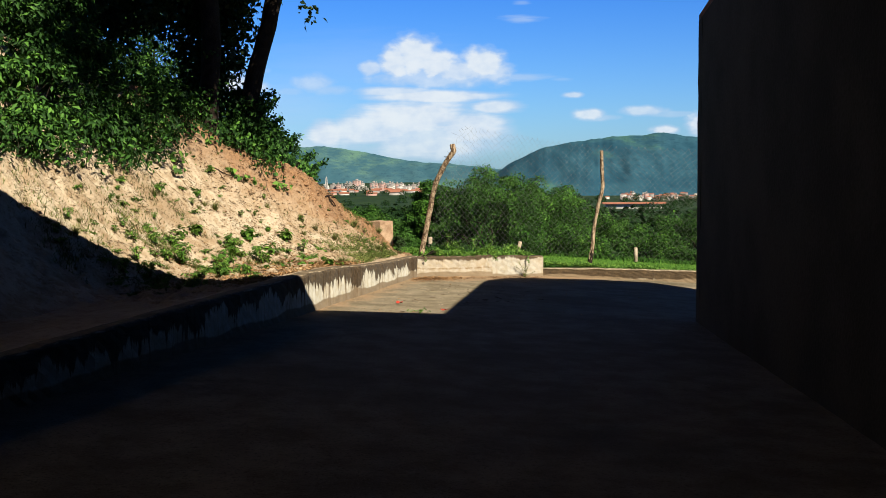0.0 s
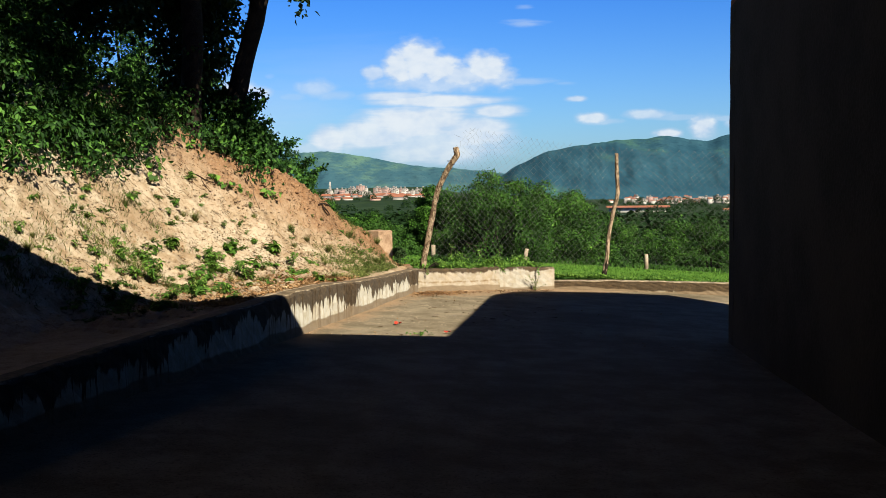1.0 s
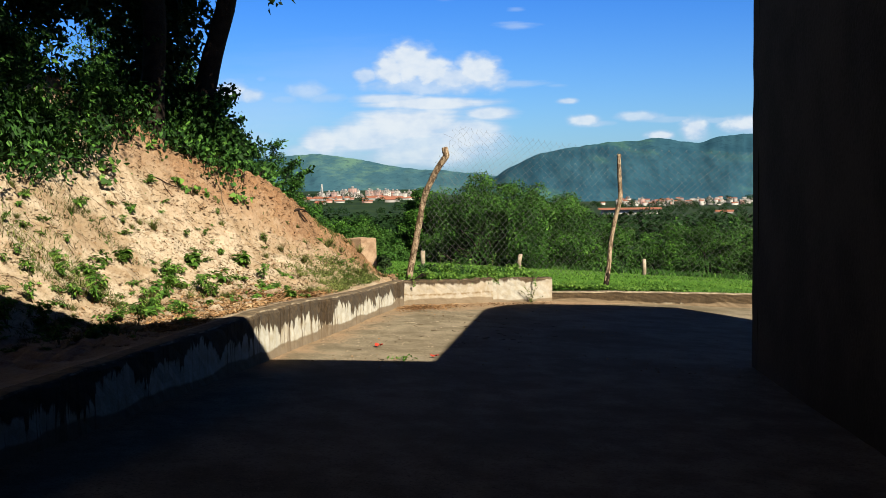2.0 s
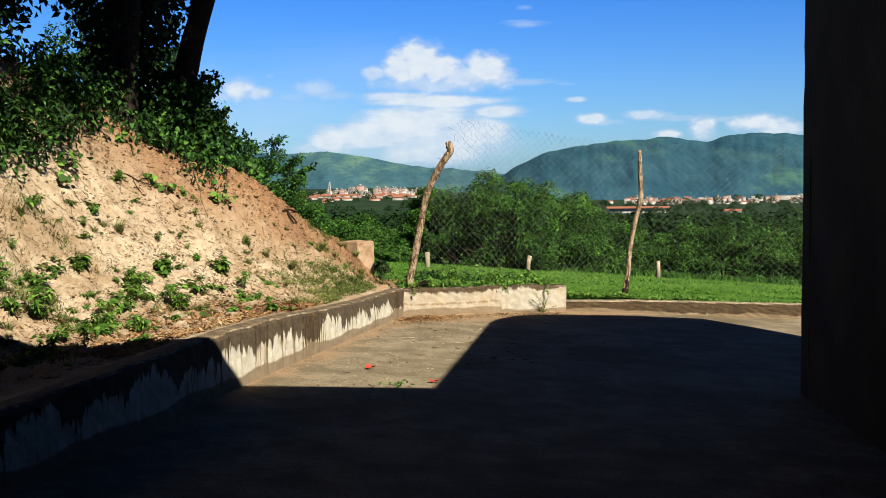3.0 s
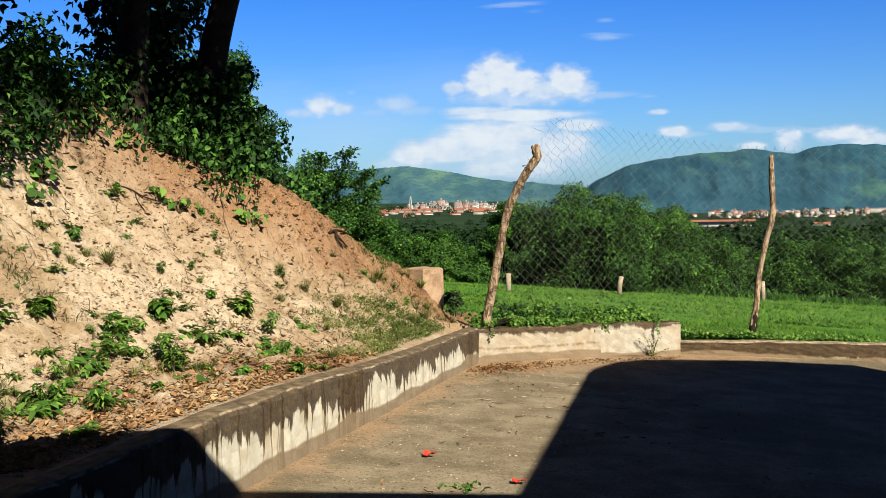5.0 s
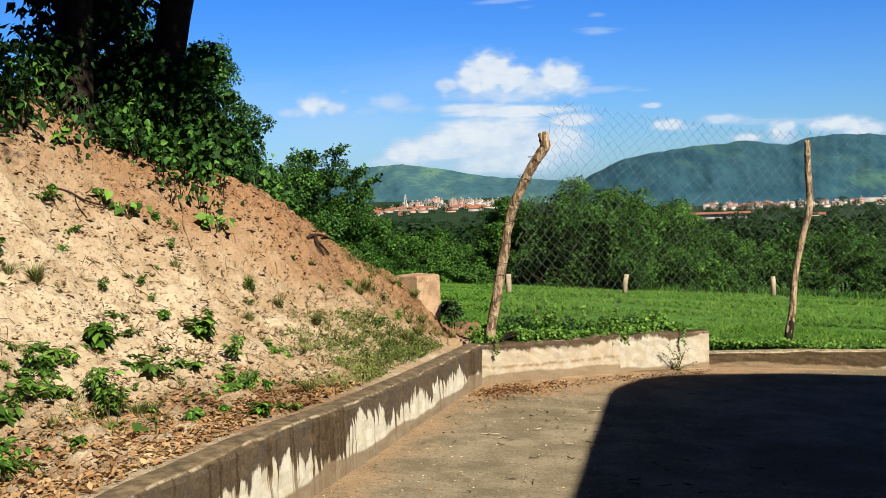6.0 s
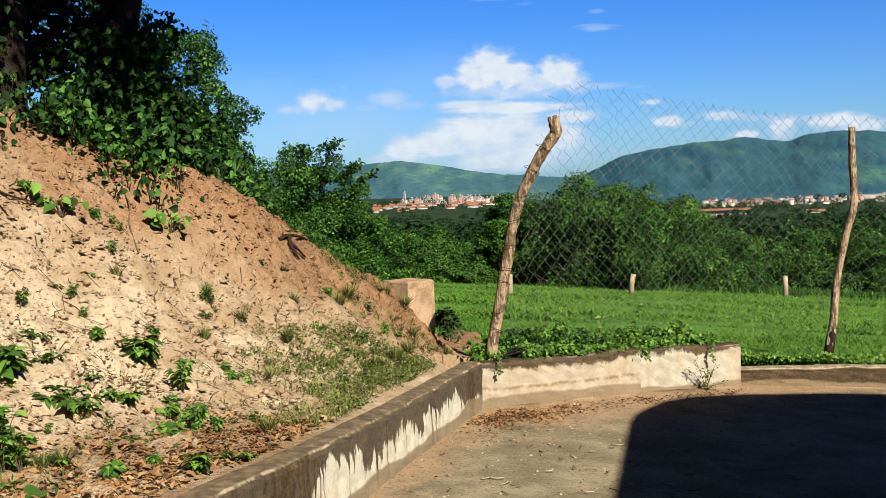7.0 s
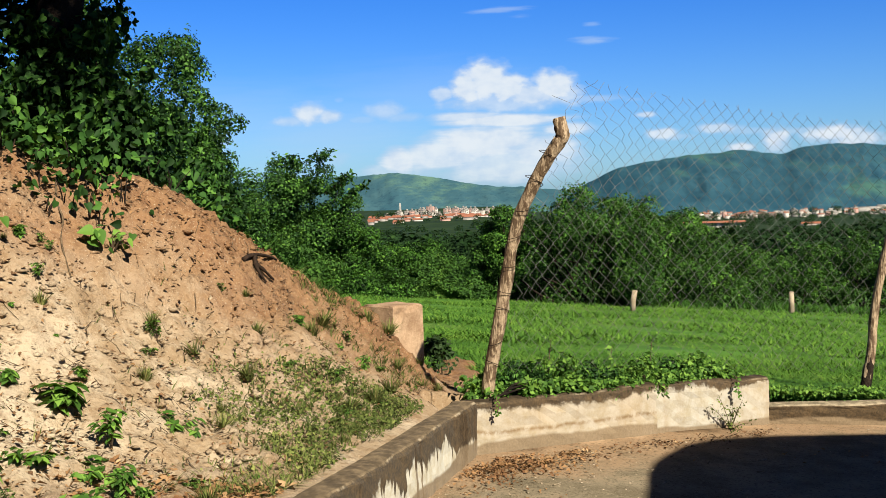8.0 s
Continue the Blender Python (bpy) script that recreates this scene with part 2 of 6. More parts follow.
def paving_stuff():
    m, t = material("worn_concrete")
    p = place(t)
    sp = node(t, "ShaderNodeSeparateXYZ", {0: p})
    n0, n1, n2, n3 = fuzz(t, p, 0.7, 4.0), fuzz(t, p, 2.6, 6.0, 0.65), fuzz(t, p, 14.0, 5.0, 0.65), fuzz(t, p, 110.0, 3.0)
    col = blend(t, step(t, n1, 0.35, 0.66), rgb(.1064, .0885, .0588), rgb(.1904, .1596, .112))
    col = blend(t, calc(t, "MULTIPLY", step(t, n2, 0.55, 0.72), 0.5), col, rgb(.1736, .1456, .1064))
    col = blend(t, calc(t, "MULTIPLY", step(t, n0, 0.50, 0.66), 0.50), col, rgb(.070, .057, .034))
    col = blend(t, calc(t, "MULTIPLY", step(t, fuzz(t, p, 1.1, 6.0, 0.7), 0.56, 0.70), 0.45), col, rgb(.235, .205, .155))
    # washed-in sand lies along the foot of the walls
    side = calc(t, "SUBTRACT", calc(t, "ADD", -1.53, calc(t, "MULTIPLY", calc(t, "SUBTRACT", sp.outputs[1], 13.85), 0.157)), sp.outputs[0])
    far = calc(t, "SUBTRACT", calc(t, "SUBTRACT", calc(t, "MULTIPLY", sp.outputs[1], 0.80), calc(t, "MULTIPLY", sp.outputs[0], 0.58)), 15.55)
    near_wall = calc(t, "MAXIMUM", calc(t, "MULTIPLY", calc(t, "ADD", side, 0.45), 1.5), calc(t, "MULTIPLY", calc(t, "ADD", far, 1.1), 0.9))
    sand = calc(t, "ADD", near_wall, calc(t, "MULTIPLY", calc(t, "SUBTRACT", n1, 0.5), 1.6))
    col = blend(t, calc(t, "MULTIPLY", step(t, sand, 0.15, 0.75), 0.8), col, blend(t, n2, rgb(.175, .103, .056), rgb(.270, .186, .116)))
    n4 = fuzz(t, p, 48.0, 4.0, 0.75)
    col = blend(t, calc(t, "MULTIPLY", step(t, n4, 0.53, 0.62), 0.75), col, rgb(.0588, .0476, .0291))
    col = blend(t, calc(t, "MULTIPLY", step(t, n3, 0.59, 0.67), 0.65), col, rgb(.2352, .196, .14))
    return finish(m, col, 0.93, calc(t, "ADD", n2, calc(t, "MULTIPLY", n3, 0.5)), 0.010, 1.0, spec=0.06)


def wall_stuff(name, depth, sway, patchy, paint, bare, seed, crack=0.0, fine=1.0, ledge=(.034, .024, .014), edge=0.35, base=0.045):
    """Old whitewash with black run-off streaks from the top and a bare, gritty foot."""
    m, t = material(name)
    top = node(t, "ShaderNodeUVMap", uv_map="from_top").outputs[0]
    foot = node(t, "ShaderNodeUVMap", uv_map="from_foot").outputs[0]
    st, sf = node(t, "ShaderNodeSeparateXYZ", {0: top}), node(t, "ShaderNodeSeparateXYZ", {0: foot})
    shift = node(t, "ShaderNodeVectorMath", {0: top, 1: (seed, seed * 0.37, 0.0)}, operation="ADD").outputs[0]
    p = place(t)
    run = calc(t, "SUBTRACT", fuzz(t, stretch(t, shift, 3.4 * fine, 0.9, 1.0), 1.0, 2.0, 0.5), 0.5)
    runs = calc(t, "SUBTRACT", fuzz(t, stretch(t, shift, 24.0 * fine, 0.7, 1.0), 1.0, 2.0, 0.5), 0.5)
    wide = fuzz(t, stretch(t, shift, 1.6, 0.6, 1.0), 1.0, 3.0, 0.5)
    grit, spots = fuzz(t, p, 70.0, 4.0), fuzz(t, p, 13.0, 6.0, 0.7)
    down = calc(t, "MULTIPLY", st.outputs[1], -1.0)
    reach = calc(t, "ADD", depth, calc(t, "MULTIPLY", calc(t, "ADD", calc(t, "MULTIPLY", run, 1.5), calc(t, "MULTIPLY", step(t, runs, 0.0, 0.16), 0.20)), sway))
    reach = calc(t, "ADD", reach, calc(t, "MULTIPLY", calc(t, "SUBTRACT", wide, 0.5), patchy))
    stain = step(t, calc(t, "ADD", calc(t, "SUBTRACT", reach, down), calc(t, "MULTIPLY", calc(t, "SUBTRACT", spots, 0.5), 0.11)), -0.014, 0.018)
    white = blend(t, step(t, spots, 0.35, 0.7), rgb(*paint), rgb(paint[0] * .80, paint[1] * .74, paint[2] * .62))
    white = blend(t, calc(t, "MULTIPLY", step(t, wide, 0.45, 0.75), 0.5), white, rgb(.2576, .1848, .1064))
    faint = step(t, runs, 0.05, 0.25)
    white = blend(t, calc(t, "MULTIPLY", faint, 0.35), white, rgb(.168, .1176, .0672))
    if crack:
        line = calc(t, "ABSOLUTE", calc(t, "SUBTRACT", down, calc(t, "ADD", crack, calc(t, "MULTIPLY", calc(t, "SUBTRACT", wide, 0.5), 0.14))))
        line = calc(t, "MULTIPLY", step(t, line, 0.022, 0.0), step(t, spots, 0.35, 0.6))
        white = blend(t, calc(t, "MULTIPLY", line, 0.8), white, rgb(.1232, .0784, .0392))
    soot = blend(t, step(t, grit, 0.35, 0.7), rgb(.015, .0088, .0040), rgb(.042, .026, .0120))
    soot = blend(t, calc(t, "MULTIPLY", step(t, spots, 0.45, 0.72), 0.55), soot, rgb(.086, .056, .029))
    raw = step(t, calc(t, "ADD", wide, calc(t, "MULTIPLY", runs, 0.9)), bare, bare + 0.07)
    white = blend(t, calc(t, "MULTIPLY", raw, 0.85), white, blend(t, spots, rgb(.060, .042, .023), rgb(.150, .110, .066)))
    col = blend(t, calc(t, "MULTIPLY", stain, 0.93), white, soot)
    low = step(t, calc(t, "SUBTRACT", calc(t, "ADD", base, calc(t, "MULTIPLY", calc(t, "SUBTRACT", wide, 0.5), 0.16)), sf.outputs[1]), -0.01, 0.012)
    col = blend(t, calc(t, "MULTIPLY", low, 0.9), col, blend(t, grit, rgb(.084, .0616, .0364), rgb(.1736, .1288, .084)))
    cap = step(t, down, 0.004, -0.002)
    col = blend(t, calc(t, "MULTIPLY", cap, 0.9), col, blend(t, step(t, spots, 0.35, 0.7), rgb(ledge[0] * .5, ledge[1] * .5, ledge[2] * .5), rgb(ledge[0] * 1.4, ledge[1] * 1.4, ledge[2] * 1.4)))
    worn = calc(t, "MULTIPLY", step(t, calc(t, "ABSOLUTE", down), 0.020, 0.004), step(t, fuzz(t, p, 5.0, 5.0, 0.7), 0.48, 0.62))
    col = blend(t, calc(t, "MULTIPLY", worn, edge), col, rgb(.27, .225, .160))
    h = calc(t, "ADD", calc(t, "ADD", grit, calc(t, "MULTIPLY", spots, 1.5)), calc(t, "MULTIPLY", stain, -0.5))
    return finish(m, col, 0.93, h, 0.003, 0.7, spec=0.15)


def earth_stuff():
    m, t = material("meadow_earth")
    p = place(t)
    n0, n1, n2 = fuzz(t, p, 0.25, 4.0), fuzz(t, p, 2.0, 5.0), fuzz(t, p, 25.0, 4.0)
    col = blend(t, step(t, n1, 0.35, 0.65), rgb(.030, .090, .0123), rgb(.058, .140, .0196))
    col = blend(t, calc(t, "MULTIPLY", step(t, n0, 0.5, 0.7), 0.5), col, rgb(.084, .1064, .0308))
    col = blend(t, calc(t, "MULTIPLY", step(t, n2, 0.55, 0.7), 0.5), col, rgb(.0672, .0504, .028))
    away = step(t, node(t, "ShaderNodeSeparateXYZ", {0: p}).outputs[1], 50.0, 120.0)
    wood = blend(t, step(t, fuzz(t, p, 0.02, 6.0, 0.7), 0.4, 0.65), rgb(.007, .0190, .0058), rgb(.016, .0320, .0090))
    col = blend(t, away, col, wood)
    return finish(m, col, 0.97, n2, 0.03, 0.8, spec=0.1)


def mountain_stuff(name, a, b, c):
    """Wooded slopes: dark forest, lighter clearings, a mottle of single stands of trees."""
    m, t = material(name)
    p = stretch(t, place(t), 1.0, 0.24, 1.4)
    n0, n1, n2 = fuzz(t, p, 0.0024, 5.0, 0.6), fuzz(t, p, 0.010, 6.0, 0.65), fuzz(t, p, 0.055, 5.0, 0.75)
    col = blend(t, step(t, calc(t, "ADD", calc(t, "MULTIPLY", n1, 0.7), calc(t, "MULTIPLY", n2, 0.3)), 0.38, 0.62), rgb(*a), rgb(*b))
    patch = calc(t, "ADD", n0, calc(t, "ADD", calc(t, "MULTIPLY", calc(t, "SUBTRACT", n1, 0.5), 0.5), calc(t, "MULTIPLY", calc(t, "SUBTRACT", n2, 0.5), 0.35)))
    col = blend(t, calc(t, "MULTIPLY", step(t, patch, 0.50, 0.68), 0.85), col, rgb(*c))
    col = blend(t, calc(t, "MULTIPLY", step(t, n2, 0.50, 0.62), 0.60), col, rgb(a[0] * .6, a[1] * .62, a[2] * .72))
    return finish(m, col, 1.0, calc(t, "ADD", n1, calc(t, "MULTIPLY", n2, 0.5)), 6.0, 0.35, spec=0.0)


SOIL, PAVING, EARTH = soil_stuff(), paving_stuff(), earth_stuff()
WALL_SIDE = wall_stuff("side_wall_paint", 0.155, 0.36, 0.44, (.370, .362, .320), 0.60, 3.1, 0.0, 1.0, (.110, .083, .052), 0.8, 0.085)
WALL_FAR = wall_stuff("far_wall_paint", 0.060, 0.12, 0.20, (.268, .242, .200), 0.82, 9.7, 0.20, 0.33, base=0.075)
WALL_NEW = wall_stuff("patched_wall_paint", 0.050, 0.16, 0.10, (.275, .260, .226), 0.88, 21.3, 0.0, 0.4)
WALL_KERB = wall_stuff("kerb_paint", 0.19, 0.16, 0.22, (.2016, .1736, .1288), 0.72, 33.9, 0.0, 0.4, (.2016, .168, .1176))
# blue distance haze is mixed into both forest colours, paler on the far ridge
HILL_NEAR = mountain_stuff("hazed_ridge_forest", (.0150, .048, .074), (.024, .068, .096), (.044, .106, .084))
HILL_FAR = mountain_stuff("hazed_far_ridge_forest", (.026, .070, .095), (.040, .092, .112), (.075, .145, .110))
PINK = rough_stuff("pink_render", (.2352, .1512, .1344), (.28, .1848, .1624), 0.05, 0.3)
WHITE = rough_stuff("white_render", (.2688, .2576, .2408), (.3472, .336, .3136), 0.05, 0.3)
GREY = rough_stuff("grey_render", (.1456, .14, .1344), (.2128, .2016, .1904), 0.05, 0.3)
TILE = rough_stuff("clay_tile", (.168, .0672, .042), (.224, .0952, .0616), 0.05, 0.4)
GLASS_DARK = rough_stuff("dark_window", (.1344, .112, .1064), (.168, .1456, .14), 0.1, 0.5, 0.3)


# ---- mesh helpers ----
def thing(name, loc, label, category, group="", kind=""):
    ob = new(name)
    ob.location = loc
    ob.empty_display_size = 0.1
    return tagged(ob, label, category, group, kind)


def mesh(name, verts, faces, smooth=False):
    """A mesh from arrays; faces all of one size are taken over quickly."""
    me = bpy.data.meshes.new(name)
    verts = np.asarray(verts, dtype=np.float32).reshape(-1, 3)
    if isinstance(faces, np.ndarray):
        n, k = faces.shape
        me.vertices.add(len(verts))
        me.vertices.foreach_set("co", verts.ravel())
        me.loops.add(n * k)
        me.loops.foreach_set("vertex_index", faces.astype(np.int32).ravel())
        me.polygons.add(n)
        me.polygons.foreach_set("loop_start", np.arange(0, n * k, k, dtype=np.int32))
        me.update(calc_edges=True)
    else:
        me.from_pydata([tuple(float(c) for c in v) for v in verts], [], faces)
    if smooth:
        me.shade_smooth()
    return me


def solid(name, verts, faces, mat, parent=None, label="", smooth=False, kind="", category=""):
    """One mesh object; under a parent its verts are taken as world places."""
    verts = np.asarray(verts, dtype=np.float64).reshape(-1, 3)
    if parent is not None:
        base = parent.location.copy()
        if parent.parent is not None:
            base = base + parent.parent.location
        verts = verts - np.array(base)
    ob = new(name, mesh(name, verts, faces, smooth))
    ob.data.materials.append(mat)
    if parent is not None:
        ob.parent = parent
    return tagged(ob, label, category, "", kind)


def grid_faces(nu, nv):
    """Quads of a grid of nu x nv points, row after row."""
    i = np.arange(nu - 1)[:, None] * nv + np.arange(nv - 1)[None, :]
    i = i.ravel()
    return np.stack([i, i + nv, i + nv + 1, i + 1], 1)


def joined(pieces):
    """Several (verts, quads) in one."""
    vs, fs, n = [], [], 0
    for v, f in pieces:
        vs.append(np.asarray(v, float).reshape(-1, 3))
        fs.append(np.asarray(f) + n)
        n += len(vs[-1])
    return np.concatenate(vs), np.concatenate(fs)


def box(x0, y0, z0, x1, y1, z1):
    v = [(x0, y0, z0), (x1, y0, z0), (x1, y1, z0), (x0, y1, z0), (x0, y0, z1), (x1, y0, z1), (x1, y1, z1), (x0, y1, z1)]
    return np.array(v, float), np.array([(0, 3, 2, 1), (4, 5, 6, 7), (0, 1, 5, 4), (1, 2, 6, 5), (2, 3, 7, 6), (3, 0, 4, 7)])


def tube(points, radii, sides=8, wobble=0.0, seed=1):
    """A tapered, slightly knotty limb through points."""
    rng = np.random.default_rng(seed)
    pts = np.asarray(points, float)
    rad = np.interp(np.linspace(0, 1, len(pts)), np.linspace(0, 1, len(radii)), radii)
    tang = np.gradient(pts, axis=0)
    tang /= np.linalg.norm(tang, axis=1)[:, None] + 1e-9
    side = np.cross(tang, (0.31, 0.95, 0.12))
    side /= np.linalg.norm(side, axis=1)[:, None] + 1e-9
    up = np.cross(side, tang)
    a = np.arange(sides) * 2 * math.pi / sides
    r = rad[:, None] * (1 + wobble * rng.uniform(-1, 1, (len(pts), sides)))
    v = pts[:, None, :] + r[..., None] * (np.cos(a)[None, :, None] * side[:, None, :] + np.sin(a)[None, :, None] * up[:, None, :])
    v = v.reshape(-1, 3)
    i = (np.arange(len(pts) - 1)[:, None] * sides + np.arange(sides)[None, :]).ravel()
    j = (np.arange(len(pts) - 1)[:, None] * sides + (np.arange(sides) + 1)[None, :] % sides).ravel()
    f = np.stack([i, j, j + sides, i + sides], 1)
    n = len(v)
    v = np.concatenate([v, pts[:1], pts[-1:]])
    k = np.arange(0, sides, 2)
    lo = np.stack([np.full_like(k, n), (k + 2) % sides, (k + 1) % sides, k], 1)
    hi = np.stack([np.full_like(k, n + 1), k + n - sides, (k + 1) % sides + n - sides, (k + 2) % sides + n - sides], 1)
    return v, np.concatenate([f, lo, hi])


def curve_through(points, steps):
    """A smooth line through a few points."""
    p = np.asarray(points, float)
    s = np.linspace(0, len(p) - 1, steps)
    i = np.clip(s.astype(int), 0, len(p) - 2)
    f = (s - i)[:, None]
    a, b, c, d = p[np.maximum(i - 1, 0)], p[i], p[i + 1], p[np.minimum(i + 2, len(p) - 1)]
    return 0.5 * (2 * b + (c - a) * f + (2 * a - 5 * b + 4 * c - d) * f ** 2 + (3 * b - a - 3 * c + d) * f ** 3)


def unit(v):
    return v / (np.linalg.norm(v, axis=-1, keepdims=True) + 1e-9)


def leaf_arrays(at, facing, size, width, rng, fold=0.22, droop=0.0, broad=False):
    """A leaf at each place, facing that way: pointed, folded along its rib."""
    n = len(at)
    f = unit(facing)
    a = rng.normal(size=(n, 3))
    a -= (a * f).sum(1)[:, None] * f
    a = unit(a)
    a[:, 2] -= droop
    a = unit(a)
    b = unit(np.cross(f, a))
    l = (size * rng.uniform(0.6, 1.35, n))[:, None]
    if broad:
        half = [(-.10, .34, .3), (-.06, .68, .6), (.12, .95, .9), (.36, .92, .8), (.62, .62, .3), (.84, .28, -.1)]
        rows = [(0, 0, 0)] + half + [(1.02, 0, -.5)] + [(x, -y, z) for x, y, z in half[::-1]]
        v = np.stack([at + a * l * x + b * l * width * y + f * l * fold * z for x, y, z in rows], 1)
        t = np.array([(0, k, k + 1) for k in range(1, 13)])
    else:
        mid = at + a * l * 0.42
        v = np.stack([at, mid + b * l * width + f * l * fold, at + a * l, mid - b * l * width + f * l * fold], 1)
        t = np.array([(0, 1, 2), (0, 2, 3)])
    k = v.shape[1]
    faces = (np.arange(n)[:, None, None] * k + t[None]).reshape(-1, 3)
    return v.reshape(-1, 3), faces


def clump_places(rng, n, centers, radii, shell=0.35, up=0.35):
    """Places and outward directions of n leaves over round clumps of twigs."""
    centers, radii = np.asarray(centers, float), np.asarray(radii, float)
    pick = rng.choice(len(centers), n, p=radii ** 2 / (radii ** 2).sum())
    d = rng.normal(size=(n, 3))
    d[:, 2] += up
    d = unit(d)
    r = radii[pick] * (1 - shell * rng.random(n) ** 1.3) * rng.uniform(0.9, 1.12, n)
    return centers[pick] + d * r[:, None] * np.array((1, 1, 0.85)), d


def facing_of(rng, d, out=0.7, up=0.45, wild=0.55):
    return d * out + np.array((0, 0, up)) + rng.normal(size=d.shape) * wild


def clump_centers(rng, middle, radii, n, low=-0.2):
    """Middles of clumps, spread over the outer part of a squashed dome."""
    d = unit(rng.normal(size=(n * 3, 3)))
    d = d[d[:, 2] > low][:n]
    return np.asarray(middle) + d * np.asarray(radii) * rng.uniform(0.45, 0.95, (len(d), 1))


# ---- lie of the land ----
def paving_z(x, y):
    return 0.281 - 0.0563 * x - 0.02066 * y


def side_x(y):
    """Face of the side wall."""
    return -1.53 + 0.157 * (y - 13.85)


def side_top(y):
    return np.interp(y, [0.0, 13.8, 14.9, 15.8, 17.1, 18.85], [0.66, 0.52, 0.475, 0.40, 0.33, 0.262])


def meadow_z(x, y):
    x, y = np.asarray(x, float), np.asarray(y, float)
    near = -0.1 - 0.0766 * (np.minimum(y, 150.0) - 20.9) - 0.0675 * (np.clip(x, -12, 14) - 2.1)
    town = 17.0 * np.clip((y - 1400) / 500, 0, 1) * np.clip((-x / np.maximum(y, 1.0) - 0.03) / 0.03, 0, 1)
    return near + town + np.interp(y, [150, 900, 2500, 4600], [0.0, -40.0, -68.0, -68.0])


def lumps(x, y, s, seed=0.0):
    """Cheap smooth unevenness."""
    return (np.sin(x * s * 1.7 + seed + 1.3 * np.sin(y * s * 1.1 + seed)) + np.sin(y * s * 1.9 - seed * 2 + 1.1 * np.sin(x * s * 0.8 - seed)) + 0.6 * np.sin((x + y) * s * 3.1 + seed * 3)) / 2.6


def path_x(y):
    """Middle of the trodden path that leaves the corner of the yard."""
    return -0.95 - 0.085 * (y - 19.5)


def bank_z(x, y):
    """Height of the cut bank of earth behind the side wall."""
    x, y = np.asarray(x, float), np.asarray(y, float)
    edge = 18.65 + 1.0 * (np.clip(x, -3.6, 1.0) + 2.65) + 0.15 * np.clip(x + 3.6, -6, 0)
    yy = np.minimum(y, edge)
    d = np.maximum(side_x(yy) - 0.15 - x, 0.0)
    k = np.clip(yy - 16, -2.6, 3.4)
    dd = np.minimum(d, 3.2)
    toe = side_top(yy) - 0.004 - 0.11 * np.clip((15.8 - yy) / 1.6, 0, 1) * np.clip(d / 0.7, 0, 1)
    z = toe - 0.19 * np.maximum(dd - 0.12, 0) + 0.2864 * dd ** 2 + 0.1316 * dd * k - 0.0325 * dd ** 2 * k + 0.0312 * dd * k * k
    z = z + np.clip(d - 3.2, 0, 6) * 0.75
    brim = np.interp(y, [15.6, 16.4, 17.0, 17.6, 18.2, 19.2], [9.0, 3.3, 2.62, 2.40, 2.28, 2.15])
    z = np.where(z > brim - .2, brim - .2 + .2 * np.tanh((z - brim + .2) / .2), z)
    z = np.maximum(z, toe + 0.08 * d)
    z = z - 0.25 * np.clip((y - 18.65) / 0.6, 0, 1) * np.clip((x + 2.9) / 0.5, 0, 1)
    over = np.maximum(y - edge, 0)
    z = z - np.where(over > 0, 0.55 * over ** 2 / (over + 0.5), 0)
    z = z + 0.035 * lumps(x, y, 2.6, 1.0) * np.clip(d * 2, 0, 1) + 0.018 * lumps(x, y, 7.5, 4.0) * np.clip(d * 3, 0, 1)
    z = z + 0.17 * np.exp(-((x + 1.80) ** 2 + (y - 20.12) ** 2) / 0.09)
    brow = np.clip((y - edge + 1.0) / 0.9, 0, 1)
    z = z + np.interp(x, [-3.4, -2.96, -2.8, -2.6, -2.38, -2.2, -2.05, -1.92, -1.8], [0, .04, .10, .12, .20, .19, .15, .02, 0]) * brow * brow * (3 - 2 * brow)
    z = z - 0.20 * np.clip((x + 1.55) / .6, 0, 1) * np.clip((y - 18.9) / .8, 0, 1)
    path = np.clip((22.9 - y) / 0.5, 0, 1) * np.clip((y - 18.95) / 0.25, 0, 1) * np.clip((0.34 - .06 * np.clip(y - 19.6, 0, 3) + .10 * lumps(x, y, 3.1, 1.0) - np.abs(x - path_x(y))) / 0.14, 0, 1)
    return np.maximum(z, meadow_z(x, y) - 0.25 - 3.0 * np.clip((19.2 - y) / 0.5, 0, 1) + 0.27 * path + 0.02 * lumps(x, y, 4.0, 3.0) * path)


def land_z(x, y):
    """The top of whatever earth there is at a place beyond the paving."""
    return np.maximum(bank_z(x, y), meadow_z(x, y))


# ---- ground that reaches the horizon ----
def build_ground():
    xs = np.unique(np.concatenate([-np.geomspace(14, 4600, 34), np.arange(-14, 14.1, 0.35), np.geomspace(14, 4600, 34)]))
    ys = np.unique(np.concatenate([np.linspace(-60, 18, 14), np.arange(18.5, 24, 0.1), np.arange(24, 60, 0.8), np.geomspace(60, 4650, 50)]))
    X, Y = np.meshgrid(xs, ys, indexing="ij")
    Z = meadow_z(X, Y)
    front = np.interp(X, [-40, -0.7, 1.3, 4.0, 40], [18.9, 18.95, 20.45, 20.95, 28.0])
    Z = np.where(Y < front + np.where(X < 1.45, 0.34, 0.10), np.minimum(Z, paving_z(X, np.minimum(Y, 30))) - 0.35, Z + np.where(Y < 24, 0.015 * lumps(X, Y, 0.8) - 0.03, 0.03 * lumps(X, Y, 0.8)))
    solid("ground", np.stack([X, Y, Z], -1), grid_faces(len(xs), len(ys)), EARTH, None, "green meadow falling away to a wide valley", True, "structure", "ground")


